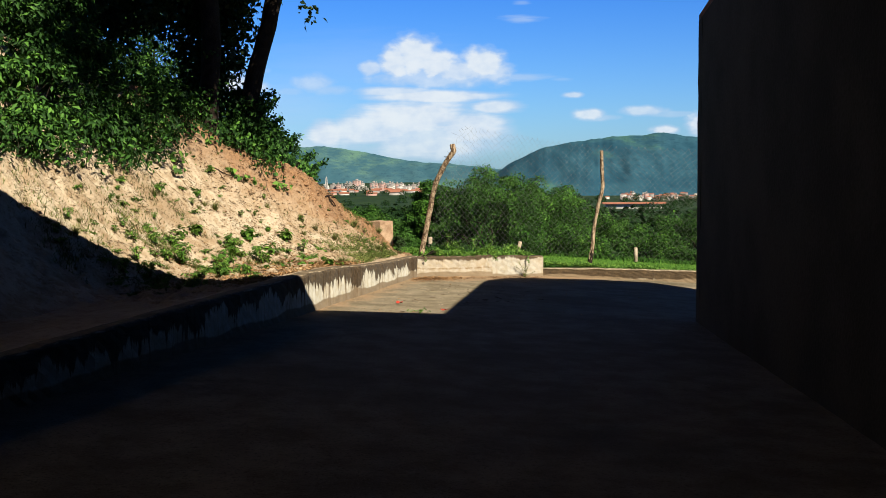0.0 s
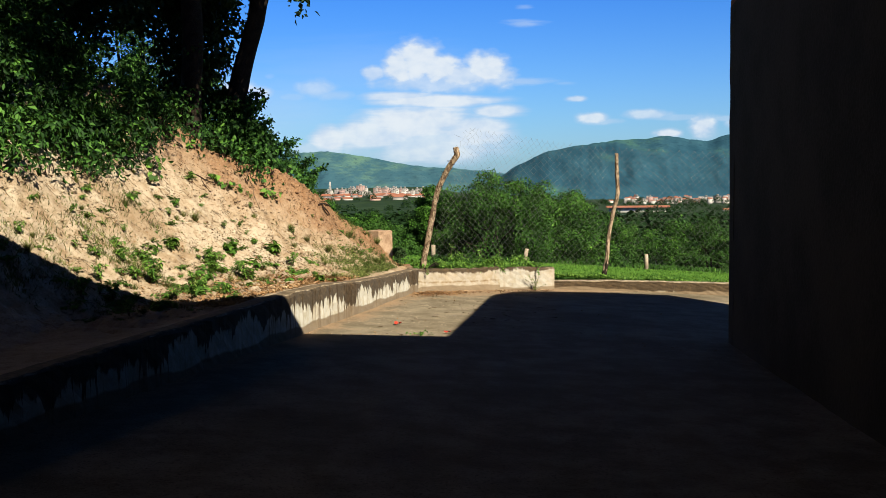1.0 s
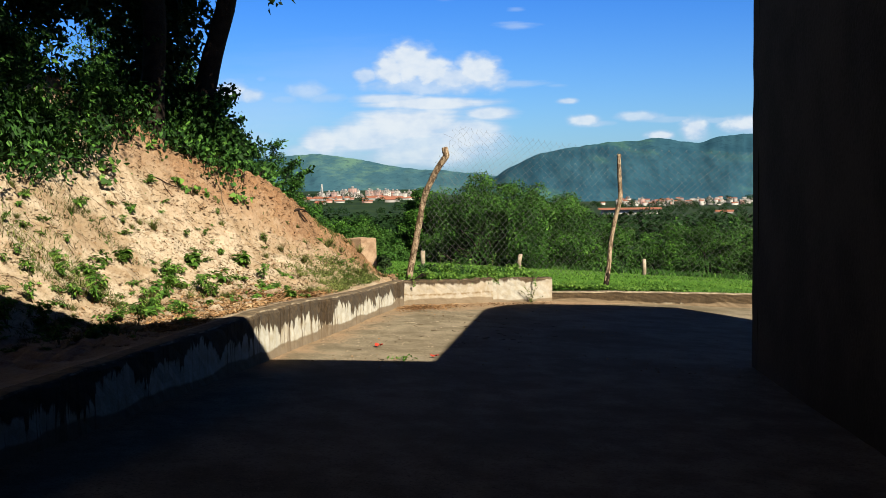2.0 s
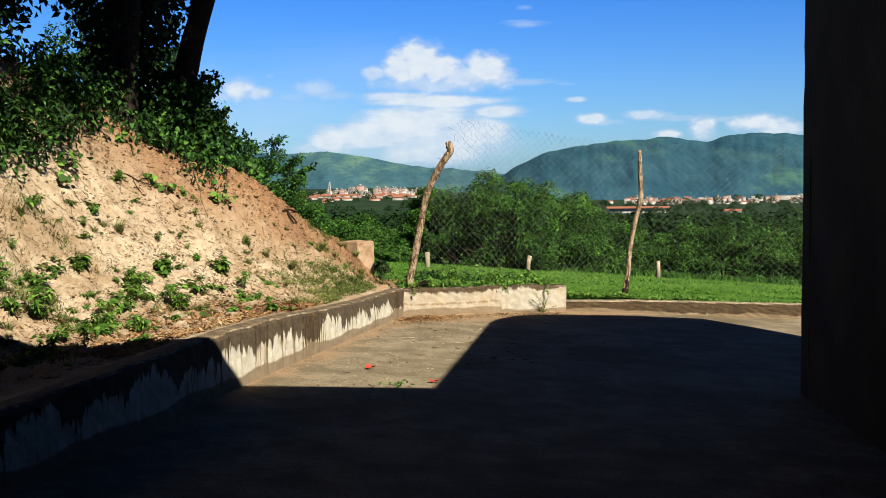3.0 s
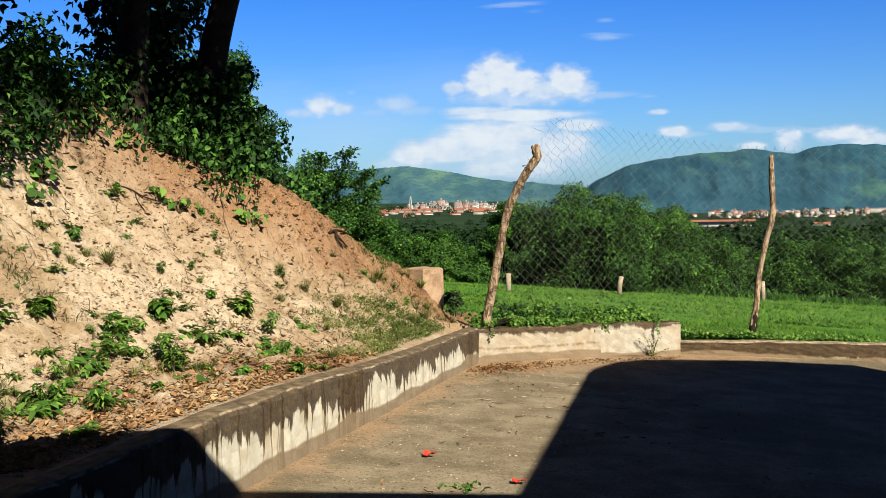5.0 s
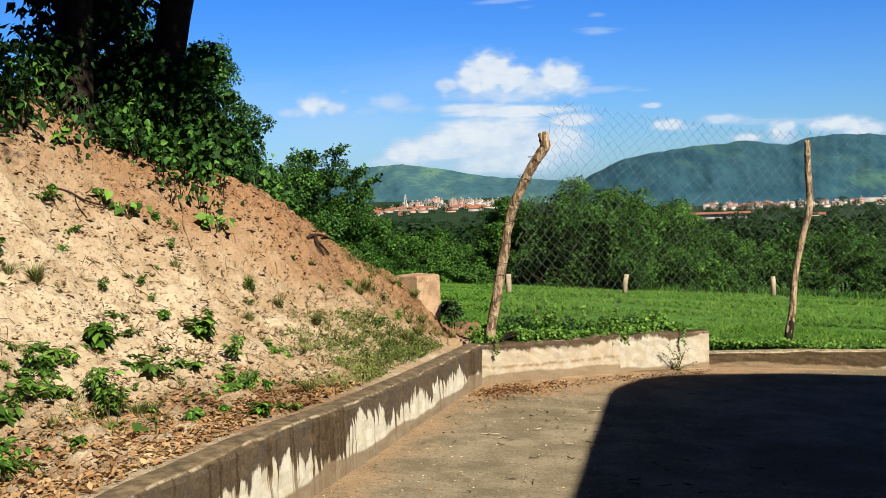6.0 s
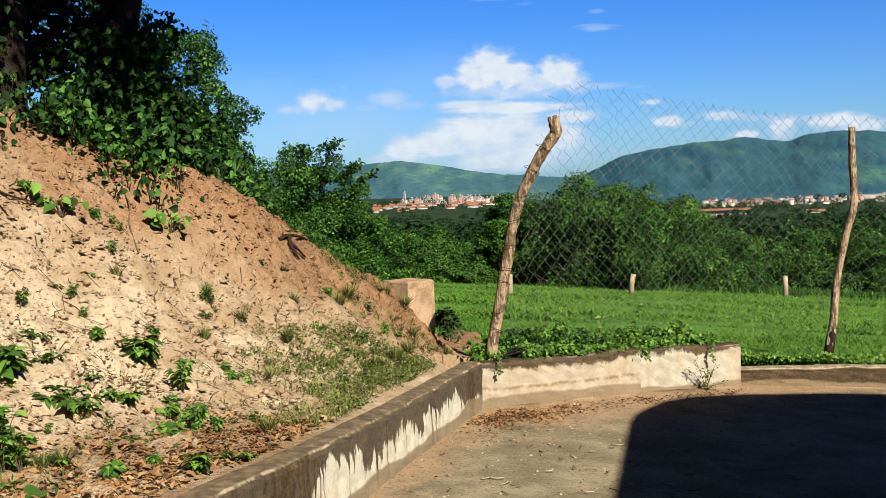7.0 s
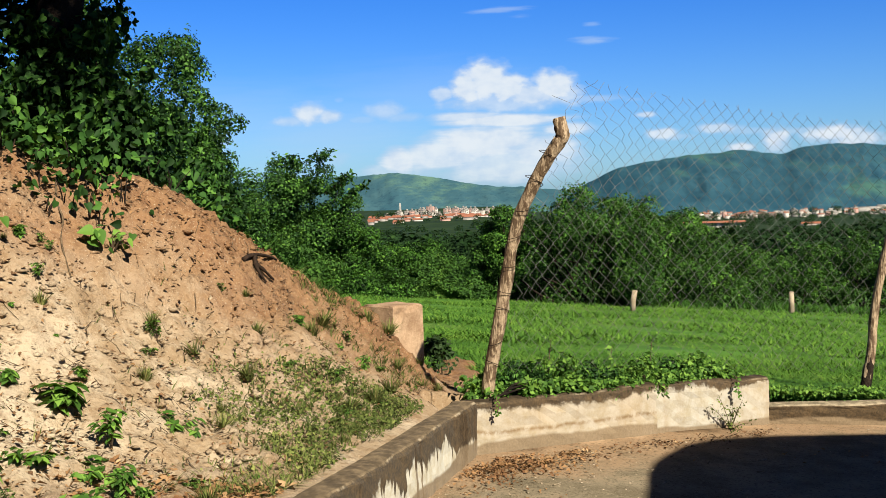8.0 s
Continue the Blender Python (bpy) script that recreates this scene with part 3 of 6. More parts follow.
def build_paving():
    ys = np.concatenate([np.linspace(-16, 8, 14), np.arange(8.4, 22.6, 0.28)])
    s = np.concatenate([np.linspace(0, 1, 40)])
    rows = []
    for y in ys:
        x0, x1 = side_x(y) - 0.05, 16.0
        rows.append(np.stack([x0 + (x1 - x0) * s ** 1.6, np.full_like(s, y)], -1))
    P = np.array(rows)
    X, Y = P[..., 0], P[..., 1]
    limit = np.interp(X, [-5, -0.68, 1.3, 4.0, 16], [18.9, 18.99, 20.45, 20.9, 23.0]) + 0.08
    Y = np.minimum(Y, limit)
    Z = paving_z(X, Y) + 0.008 * lumps(X, Y, 1.3, 2.0)
    solid("pavement", np.stack([X, Y, Z], -1), grid_faces(len(ys), len(s))[:, ::-1], PAVING, None, "worn grey concrete yard strewn with sand and leaves", True, "structure", "pavement")


def build_bank():
    ys = np.concatenate([np.arange(-8, 11, 0.5), np.arange(11, 20.8, 0.04), np.arange(20.8, 25, 0.14), np.arange(25, 34, 0.5)])
    s = np.linspace(0, 1, 230) ** 1.35
    rows = []
    for y in ys:
        x0 = side_x(min(y, 18.9)) - 0.13
        if y > 18.95:
            x0 = min(-0.70 + (y - 19.08) * 0.9, -0.62) if y < 25 else -0.62 - (y - 25) * 1.2
        rows.append(np.stack([x0 - 9.5 * s, np.full_like(s, y)], -1))
    P = np.array(rows)
    X, Y = P[..., 0], P[..., 1]
    Z = bank_z(X, Y)

    def crumble(x, y, z):
        """Broken relief of the cut face: soft lumps, crevices towards the clay end."""
        q, far = x - 0.9 * z, max(0.0, min(1.0, (y - 16.9) * .7))
        n = noise.noise((q * 5, y * 5, 0)) * 0.036 + noise.noise((q * 12, y * 12, 5)) * (0.026 + 0.016 * far)
        n += (0.2 - abs(noise.noise((q * 8, y * 8, 12)))) * 0.125 * far
        return n + (0.2 - abs(noise.noise((q * 19, y * 19, 9)))) * 0.050 * (1.2 + noise.noise((x * 1.7, y * 1.7, 3)))
    fine = np.array([[crumble(x, y, z) if 11 < y < 21 and x > -5.2 else 0.0 for x, y, z in zip(rx, ry, rz)] for rx, ry, rz in zip(X, Y, Z)])
    Z = Z + fine * np.clip((side_x(np.minimum(Y, 18.9)) - 0.22 - X) * 3, 0, 1)
    solid("earth_bank", np.stack([X, Y, Z], -1), grid_faces(len(ys), len(s)), SOIL, None, "cut bank of pale and reddish bare earth with weeds", True, "structure", "bank")


# ---- low walls round the yard ----
def low_wall(name, line, tops, feet, thick, mat, label, parent=None, seed=0):
    """A wall swept along a line of face points; tops and feet give its heights along it."""
    line = np.asarray(line, float)
    run = np.concatenate([[0], np.cumsum(np.linalg.norm(np.diff(line, axis=0), axis=1))])
    n = max(int(run[-1] / 0.08), 3)
    u = np.linspace(0, run[-1], n)
    x, y = np.interp(u, run, line[:, 0]), np.interp(u, run, line[:, 1])
    top, foot = np.interp(u, run, tops), np.interp(u, run, feet)
    tang = unit(np.stack([np.gradient(x), np.gradient(y)], 1))
    inward = np.stack([-tang[:, 1], tang[:, 0]], 1)
    rng = np.random.default_rng(seed)
    levels = [0, .12, .25, .4, .55, .7, .82, .92]
    sect = [(0.0, k, 0) for k in levels] + [(0.006, 1, -.018), (0.022, 1, -.003), (thick * .5, 1, .002), (thick - .025, 1, -.002), (thick, 1, -.022), (thick, 0.3, 0)]
    V, UT, UF = [], [], []
    for i in range(n):
        chip = 0.010 * lumps(u[i], seed, 5.0, seed) + 0.005 * rng.uniform(-1, 1)
        for j, (off, k, dz) in enumerate(sect):
            z = foot[i] - 0.06 + (top[i] - foot[i] + 0.06) * k + dz + (chip * (1 - .85 * min(off / thick, 1)) if k > .9 else 0)
            o = off + (0.006 * rng.uniform(-1, 1) + 0.006 * lumps(u[i], z, 6.0, seed) if j < 9 else 0)
            V.append((x[i] + inward[i, 0] * o, y[i] + inward[i, 1] * o, z))
            down = (z - top[i] - chip) if j < 9 else 0.02
            UT.append((u[i], down))
            UF.append((u[i], z - foot[i]))
    k = len(sect)
    faces = [tuple(f) for f in grid_faces(n, k)[:, ::-1]]
    faces += [tuple(range(k)), tuple((n - 1) * k + q for q in range(k - 1, -1, -1))]
    ob = solid(name, V, faces, mat, parent, label, False, "" if parent else "structure", "" if parent else "wall")
    for layer, data in (("from_top", UT), ("from_foot", UF)):
        uv = ob.data.uv_layers.new(name=layer)
        for loop in ob.data.loops:
            uv.data[loop.index].uv = data[loop.vertex_index]
    return ob


def build_walls():
    ys = np.linspace(2.0, 18.93, 40)
    low_wall("wall_side", [(side_x(y), y) for y in ys], [side_top(y) for y in ys], [paving_z(side_x(y), y) for y in ys], 0.17, WALL_SIDE, "low retaining wall with peeling whitewash and black streaks", None, 1)
    far = thing("wall_far", (0.3, 19.7, -0.1), "low cream wall with a dark mouldy top edge", "wall", "", "structure")
    a, b, c = np.array((-0.72, 18.93)), np.array((0.44, 19.83)), np.array((1.29, 20.40))
    low_wall("old_section", [a + np.array((-.09, -.07)), a * .5 + b * .5, b], [.258, .225, .195], [paving_z(*a), paving_z(*(a * .5 + b * .5)), paving_z(*b)], 0.16, WALL_FAR, "cream plaster with a brown crack", far, 2)
    b2, c2 = b + np.array((-0.052, -0.015)), c + np.array((0.006, -0.008))
    low_wall("patched_section", [b2, b2 * .5 + c2 * .5 + np.array((0.0, -.004)), c2], [.197, .17, .135], [paving_z(*b), paving_z(*(b * .5 + c * .5)), paving_z(*c)], 0.175, WALL_NEW, "brighter replastered stretch", far, 3)
    kl = [(1.20, 20.40), (2.1, 20.52), (3.9, 20.80), (8.0, 21.45), (15.0, 22.6)]
    low_wall("kerb", kl, [-.078, -.09, -.17, -.36, -.72], [paving_z(*p) for p in kl], 0.16, WALL_KERB, "low mouldy concrete kerb along the meadow", None, 4)


# ---- the house, and unseen buildings added to throw shade ----
def build_house():
    """The house on the right: its end wall stands along the way, its roof rises to the back."""
    h = thing("house", (5.0, 10.0, 0.0), "dark house with a sloping curved roof, in shade", "house")
    prof = [(2.84, 3.33), (2.95, 3.50), (3.20, 3.76), (3.48, 4.0), (3.84, 4.28), (4.2, 4.48), (4.87, 4.69), (5.71, 4.84), (6.85, 4.88)]
    rise = 0.135
    y0, y1 = 1.6, 14.75

    # end wall along the way, with a ragged outer corner
    ys = np.linspace(y0, y1, 60)
    rng = np.random.default_rng(5)
    V = []
    for y in ys:
        top = prof[0][1] + rise * (y1 - y)
        for z in np.linspace(-0.4, 1, 22):
            zz = -0.2 + (top + 0.2) * max(z, 0) if z > 0 else -0.4
            V.append((2.84 + 0.008 * rng.uniform(-1, 1), y + (0.012 * rng.uniform(-1, 1) if y == y1 else 0), zz))
    solid("end_wall", V, grid_faces(60, 22), PLASTER, h, "rough plastered end wall, deep shade put into its colour")
    front = [(x, y1, z) for x, z in prof] + [(6.85, y1, -.6), (2.84, y1, -.6)]
    backs = [(x, y1 - 0.2, z) for x, y, z in front]
    n = len(front)
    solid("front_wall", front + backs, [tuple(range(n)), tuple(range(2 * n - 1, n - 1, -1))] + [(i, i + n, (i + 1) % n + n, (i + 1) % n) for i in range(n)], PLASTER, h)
    low = [(x, y1, z + 0.002) for x, z in prof] + [(x, y0, z + rise * (y1 - y0)) for x, z in prof]
    hi = [(x, y, z + 0.06) for x, y, z in low]
    m = len(prof)
    f = [(i, i + 1, i + 1 + m, i + m) for i in range(m - 1)]
    solid("roof", low + hi, [q[::-1] for q in f] + [tuple(k + 2 * m for k in q) for q in f] + [(i, i + 2 * m, i + 1 + 2 * m, i + 1) for i in range(m - 1)] + [(0, m, 3 * m, 2 * m), (m - 1, 3 * m - 1, 4 * m - 1, 2 * m - 1)], ROOF_SHEET, h)
    v, f = box(6.65, y0, -.6, 6.85, y1 - 0.2, 4.8)
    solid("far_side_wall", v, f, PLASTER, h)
    # Unseen roof, beams and back wall, added to keep sun and sky out.
    c = thing("shade_roof", (-0.4, 2.0, 3.7), "flat roof added out of view to shade the way beside the house", "roof")
    v, f = box(-4.2, -10, 3.62, 2.79, 10.3, 3.74)
    v[:, 1] = np.where(v[:, 1] > 0, 9.82 + 0.16 * v[:, 0], v[:, 1])
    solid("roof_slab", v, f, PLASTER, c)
    for k in range(6):
        v, f = box(-4.15, 8.7 - 3.6 * k, 3.46, 2.79, 8.85 - 3.6 * k, 3.62)
        solid("beam", v, f, BARK, c)
    v, f = box(-9, -10.2, -.6, 2.64, -10.0, 3.74)
    solid("back_wall", v, f, PLASTER, c)
    # Unseen block behind the yard, added to close off light from behind.
    t = thing("unseen_shade_block", (10.0, -6.0, 0.0), "plain tall block added out of view behind the yard for shade", "building")
    v, f = box(2.84, -17, -.5, 24, 1.5, 8.0)
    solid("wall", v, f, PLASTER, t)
    v, f = box(2.84, -17.1, 8.0, 24.1, 1.54, 8.12)
    solid("roof", v, f, ROOF_SHEET, t)


# ---- shrubs, hedges and trees ----
def shrub(name, label, base, radii, clumps, clump_r, n, size, mat, seed, lift=0.35, width=0.3, droop=0.0, broad=False, limbs=5, shell=0.45, low=-0.25, hollow=None):
    rng = np.random.default_rng(seed)
    base, radii = np.asarray(base, float), np.asarray(radii, float)
    ob = thing(name, base, label, "tree" if "tree" in name else "shrub")
    mid = base + (0, 0, radii[2] * lift)
    c = clump_centers(rng, mid, radii, clumps, low)
    r = clump_r * rng.uniform(0.6, 1.25, len(c))
    at, d = clump_places(rng, n, c, r, shell)
    keep = at[:, 2] > base[2] - 0.15
    s = 1.5 / max(clump_r, 0.2)
    gaps = np.sin(at[:, 0] * s + 1.7 * np.sin(at[:, 2] * s * .8 + seed)) + np.sin(at[:, 2] * s * 1.3 + 1.5 * np.sin(at[:, 1] * s * .7 - seed)) + np.sin(at[:, 1] * s + seed)
    keep &= gaps > -0.75
    if hollow:
        x0, x1, z1 = hollow
        rim = z1 + .35 * np.sin(at[:, 0] * 2.6 + seed) + .2 * np.sin(at[:, 0] * 6.1)
        keep &= ~((at[:, 0] > x0) & (at[:, 0] < x1) & (at[:, 2] < rim) & (at[:, 1] < base[1] + .2) & (rng.random(n) < .9))
    at, d = at[keep], d[keep]
    v, f = leaf_arrays(at, facing_of(rng, d, 0.9, 0.35, 0.75 if broad else 0.42), size, width, rng, 0.2, droop, broad)
    solid("foliage", v, f, mat, ob, kind="stuff")
    pieces = []
    for k in range(limbs):
        tip = c[rng.integers(len(c))]
        p = curve_through([base + (rng.uniform(-.15, .15) * radii[0], rng.uniform(-.15, .15) * radii[1], -0.15), (base + tip) / 2 + rng.normal(size=3) * 0.12 * radii[0], tip], 7)
        pieces.append(tube(p, [0.02 * radii[2] + 0.012, 0.006] if radii[2] > 1.3 else [0.006, 0.003], 6, 0.1, seed + k))
    if pieces:
        v, f = joined(pieces)
        solid("branch", v, f, BARK, ob, kind="stuff")
    return ob


def sprays(name, ob, roots, seed, n_leaves, size, mat, length=0.6, lean=(0.5, 0, 0.8)):
    """Loose leafy shoots that stand out from a crown."""
    rng = np.random.default_rng(seed)
    pieces, at = [], []
    for r in roots:
        tip = np.asarray(r) + (np.asarray(lean) + rng.normal(size=3) * 0.3) * length * rng.uniform(0.6, 1.2)
        p = curve_through([r, (np.asarray(r) + tip) / 2 + (0, 0, 0.1 * length), tip], 7)
        pieces.append(tube(p, [0.012, 0.004], 5, 0.05, seed))
        k = rng.uniform(0.25, 1.0, n_leaves)
        at.append(np.stack([np.interp(k, np.linspace(0, 1, 7), p[:, q]) for q in range(3)], 1) + rng.normal(size=(n_leaves, 3)) * size * 0.5)
    at = np.concatenate(at)
    v, f = leaf_arrays(at, rng.normal(size=at.shape) + (0, 0, 0.6), size, 0.28, rng, 0.15, 0.3)
    solid(name, v, f, mat, ob, kind="stuff")
    v, f = joined(pieces)
    solid("shoot", v, f, BARK, ob, kind="stuff")


def build_hedges():
    # the big bush in the middle of the meadow's far edge
    def edge(name, label, x, y, rx, ry, top, clumps, cr, n, size, seed, mat=LEAF_HEDGE, out=False, hollow=None):
        z = float(meadow_z(x, y)) - 0.1
        if out:
            return shrub(name, label, (x, y, z), (rx, ry, (top - z - cr * .6) * .58), int(clumps * 1.9), cr * .84, int(n * 1.6), size * .64, mat, seed, 0.70, 0.34, 0.15, shell=0.5, low=-0.9, limbs=12, hollow=hollow)
        return shrub(name, label, (x, y, z), (rx, ry, max((top - z - cr * .7) / 1.05, 0.5)), int(clumps * 1.7), cr * .72, int(n * 1.5), size * .64, mat, seed, 0.12, 0.34, 0.15, shell=0.45, low=-0.1)
    edge("bush", "big round bush of dense dark green leaves", 0.3, 41.5, 2.2, 2.6, 1.72, 120, 0.5, 50000, 0.12, 11, out=True, hollow=(-2.2, 1.0, .45))
    edge("bush", "broad bush with bright green leafy top", 2.2, 44.0, 1.9, 2.0, 1.5, 80, 0.5, 32000, 0.12, 12, out=True)
    edge("bush", "dense bush sloping down to the hedge", 3.9, 44.0, 1.6, 2.0, 0.35, 55, 0.48, 19000, 0.12, 13)
    edge("bush", "leafy bush beside the big round bush", -2.0, 43.0, 1.0, 1.5, 1.25, 46, 0.42, 18000, 0.12, 14)
    for i, (x, y, r, top) in enumerate([(-.9, 45.6, 1.3, .2), (1.0, 46.0, 1.5, .3), (2.9, 46.6, 1.4, -.1)]):
        edge("bush", "dense leafy bush behind the big round bush", x, y, r, r, top, 46, 0.45, 9000, 0.125, 630 + i)
    for i, (x, y, r, top) in enumerate([(15.0, 88, 3.2, -1.9), (18.6, 90, 3.0, -1.4), (21.5, 86, 2.8, -1.7), (24.8, 92, 3.4, -1.2), (28.5, 90, 3.4, -1.6)]):
        edge("tree", "dark round tree beyond the hedge", x, y, r, r, top, 60, 0.9, 5500, 0.40, 640 + i, LEAF_SHRUB)
    rng = np.random.default_rng(40)
    for i, x in enumerate(np.arange(5.2, 21.5, 1.75)):
        edge("hedge_bush", "bright green bush in the hedge behind the meadow", x, 46.3 + rng.uniform(-.7, .7) + 0.10 * x, 1.4, 1.6, 0.0 - 0.055 * (x - 5) + rng.uniform(-.2, .25), 44, 0.42, 9500, 0.125, 50 + i, LEAF_HEDGE if i % 3 else LEAF_VINE)
    for i, (x, y, rx, top) in enumerate([(-4.0, 46, 1.7, -.15), (-6.0, 47.5, 1.6, .25), (-8.4, 46, 1.7, 1.4), (-5.2, 52, 2.2, .1), (-9.0, 53, 2.6, 1.9), (-11.4, 48, 2.4, 2.8), (-3.3, 40.5, 1.1, -.9), (-5.2, 39.5, 1.4, -.45), (-7.3, 40.5, 1.6, .35), (-6.7, 44.6, 1.2, 1.5), (-9.4, 44.2, 1.3, 2.2)]):
        edge("bush", "dense leafy bush on the slope below the bank", x, y, rx, rx * 0.9, top, 46, 0.45, 13000, 0.125, 80 + i, LEAF_HEDGE if i % 2 else LEAF_VINE)
    t = edge("shrub_tree", "small dark tree with loose arching shoots", -8.1, 45.0, 1.7, 1.4, 3.2, 60, 0.62, 27000, 0.14, 95, LEAF_SHRUB)
    sprays("shoot_leaves", t, [(-7.3, 44.8, 1.5), (-7.0, 44.8, 1.3), (-7.0, 44.8, 1.7), (-7.6, 44.9, 2.1), (-8.0, 44.9, 2.4), (-8.4, 44.8, 2.4), (-9.0, 44.8, 2.4), (-6.8, 44.7, .9), (-6.7, 44.7, 1.3)], 96, 110, 0.13, LEAF_SHRUB, 0.9, (0.75, 0, 0.6))
    edge("vine_tree", "tall tree smothered in green creepers", -8.7, 33.5, 1.9, 2.4, 6.5, 170, 0.46, 52000, 0.105, 97, LEAF_SHRUB)
    edge("vine_tree", "tall tree smothered in green creepers", -9.7, 33.2, 1.3, 1.8, 7.2, 90, 0.46, 22000, 0.11, 98, LEAF_SHRUB)
    edge("vine_bush", "creeper-covered bush below the tall tree", -7.6, 33.2, 1.2, 1.5, 5.1, 80, 0.42, 21000, 0.11, 99, LEAF_SHRUB)
    edge("vine_bush", "creeper-covered bush below the tall tree", -6.9, 33.6, .85, 1.2, 3.9, 60, 0.36, 14000, 0.105, 101, LEAF_SHRUB)
    edge("vine_bush", "creeper-covered bush falling to the meadow", -6.2, 34.0, 1.2, 1.6, 1.3, 44, 0.42, 15000, 0.11, 100, LEAF_VINE)


def build_tree():
    """The leaning tree at the crest of the bank, and the thick one behind it."""
    rng = np.random.default_rng(200)
    t = thing("tree", (-3.45, 18.95, 1.75), "dark leaning tree with a dense crown, extended out of view for shade", "tree")
    p = curve_through([(-3.50, 18.95, 1.6), (-3.38, 18.92, 2.4), (-3.22, 18.88, 3.1), (-2.96, 18.85, 4.0), (-2.75, 18.7, 5.2), (-2.9, 18.4, 6.6)], 24)
    v, f = tube(p, [0.20, 0.145, 0.13, 0.12, 0.10], 12, 0.07, 3)
    solid("trunk", v, f, BARK, t, smooth=True)
    limbs = []
    for k, (s, e) in enumerate([((-2.8, 18.75, 5.0), (-4.0, 18.0, 6.2)), ((-2.9, 18.8, 4.4), (-1.6, 19.2, 5.9)), ((-2.75, 18.7, 5.2), (-3.4, 16.8, 6.6)), ((-2.75, 18.7, 5.3), (-2.2, 20.3, 6.8))]):
        limbs.append(tube(curve_through([s, (np.add(s, e)) / 2 + (0, 0, .2), e], 8), [.07, .02], 7, .08, 30 + k))
    v, f = joined(limbs)
    solid("limb", v, f, BARK, t, kind="stuff")
    c = clump_centers(rng, (-3.3, 18.2, 6.0), (3.6, 3.2, 1.7), 120, -0.9)
    # clumps well forward of the trunk are unseen, added to shade the crest plants
    c = np.concatenate([c, clump_centers(rng, (-3.0, 16.2, 6.0), (1.4, 2.2, 1.1), 60, -0.9), clump_centers(rng, (-1.35, 15.5, 6.0), (0.9, 1.2, 0.8), 26, -0.9), clump_centers(rng, (-2.0, 12.0, 6.3), (1.0, 2.4, 1.0), 34, -0.9), np.stack([rng.uniform(-7.2, -4.2, 46), rng.uniform(18.2, 20.0, 46), rng.uniform(4.0, 5.2, 46)], 1)])
    c = np.concatenate([c, [(-2.45, 19.0, 4.25), (-2.35, 18.9, 4.0), (-2.62, 18.9, 4.35), (-4.6, 18.2, 3.9), (-5.1, 18.0, 3.7), (-5.6, 17.6, 3.8), (-3.9, 18.3, 4.2), (-6.2, 18.4, 4.0), (-4.3, 17.8, 4.1), (-5.0, 18.6, 4.2)]])
    # more unseen clumps on the sun side, to deepen that shade
    c = np.concatenate([clump_centers(rng, (-3.6, 15.6, 6.3), (1.7, 2.0, 0.9), 70, -0.9), c])
    c = np.concatenate([np.stack([rng.uniform(-4.4, -3.75, 16), rng.uniform(19.0, 20.2, 16), rng.uniform(3.9, 5.3, 16)], 1), c])
    zz = rng.uniform(2.5, 6.4, 90)
    lean = np.interp(zz, [2.4, 3.1, 4.0, 5.2, 6.4], [-3.38, -3.22, -2.96, -2.75, -2.85])
    c = np.concatenate([np.stack([-4.35 + (lean - .38 + 4.35) * rng.random(90), rng.uniform(18.5, 19.3, 90), zz], 1), c])
    c = np.concatenate([np.stack([rng.uniform(-5.7, -4.8, 20), rng.uniform(17.0, 17.8, 20), rng.uniform(3.2, 4.1, 20)], 1), c])
    c = np.concatenate([np.stack([rng.uniform(-5.7, -4.2, 44), rng.uniform(17.5, 18.4, 44), rng.uniform(3.62, 4.5, 44)], 1), c])
    low = (c[:, 0] > -3.0) & (c[:, 1] > 16.5) & (c[:, 2] < 5.3)
    low[-10:-8] = False
    c[low] += (-2.6, 0.6, 1.2)
    r = np.concatenate([rng.uniform(.22, .34, 64), rng.uniform(.24, .40, 90), rng.uniform(.35, .7, len(c) - 164), [.16, .2, .2, .34, .3, .4, .35, .45, .3, .4]])
    c = np.concatenate([c, np.stack([rng.uniform(-4.7, -3.35, 34), rng.uniform(19.2, 20.6, 34), rng.uniform(4.3, 6.2, 34)], 1), [(-2.62, 19.0, 4.8), (-2.42, 19.0, 4.65), (-2.75, 19.1, 5.2), (-2.3, 19.0, 5.0), (-2.95, 18.5, 4.8), (-3.1, 18.5, 4.6)]])
    r = np.concatenate([r, rng.uniform(.35, .6, 34), [.26, .20, .35, .3, .3, .3]])
    at, d = clump_places(rng, 86000, c, r, 0.6)
    v, f = leaf_arrays(at, facing_of(rng, d, 0.5, 0.5, 0.7), 0.105, 0.30, rng, 0.18, 0.5)
    solid("crown", v, f, LEAF_TREE, t, kind="stuff")
    b = thing("tree", (-3.76, 18.0, 2.1), "thick dark tree trunk among creepers", "tree")
    p = curve_through([(-3.76, 18.0, 1.8), (-3.74, 18.0, 2.6), (-3.68, 18.0, 3.8), (-3.9, 18.1, 6.5)], 16)
    v, f = tube(p, [0.17, 0.145, 0.135, 0.11], 12, 0.06, 4)
    solid("trunk", v, f, BARK, b, smooth=True)
    c = clump_centers(rng, (-6.2, 17.2, 6.3), (3.4, 3.4, 1.9), 110, -0.9)
    at, d = clump_places(rng, 24000, c, rng.uniform(.4, .75, len(c)), 0.6)
    v, f = leaf_arrays(at, facing_of(rng, d, 0.5, 0.5, 0.7), 0.11, 0.30, rng, 0.18, 0.5)
    solid("crown", v, f, LEAF_TREE, b, kind="stuff")


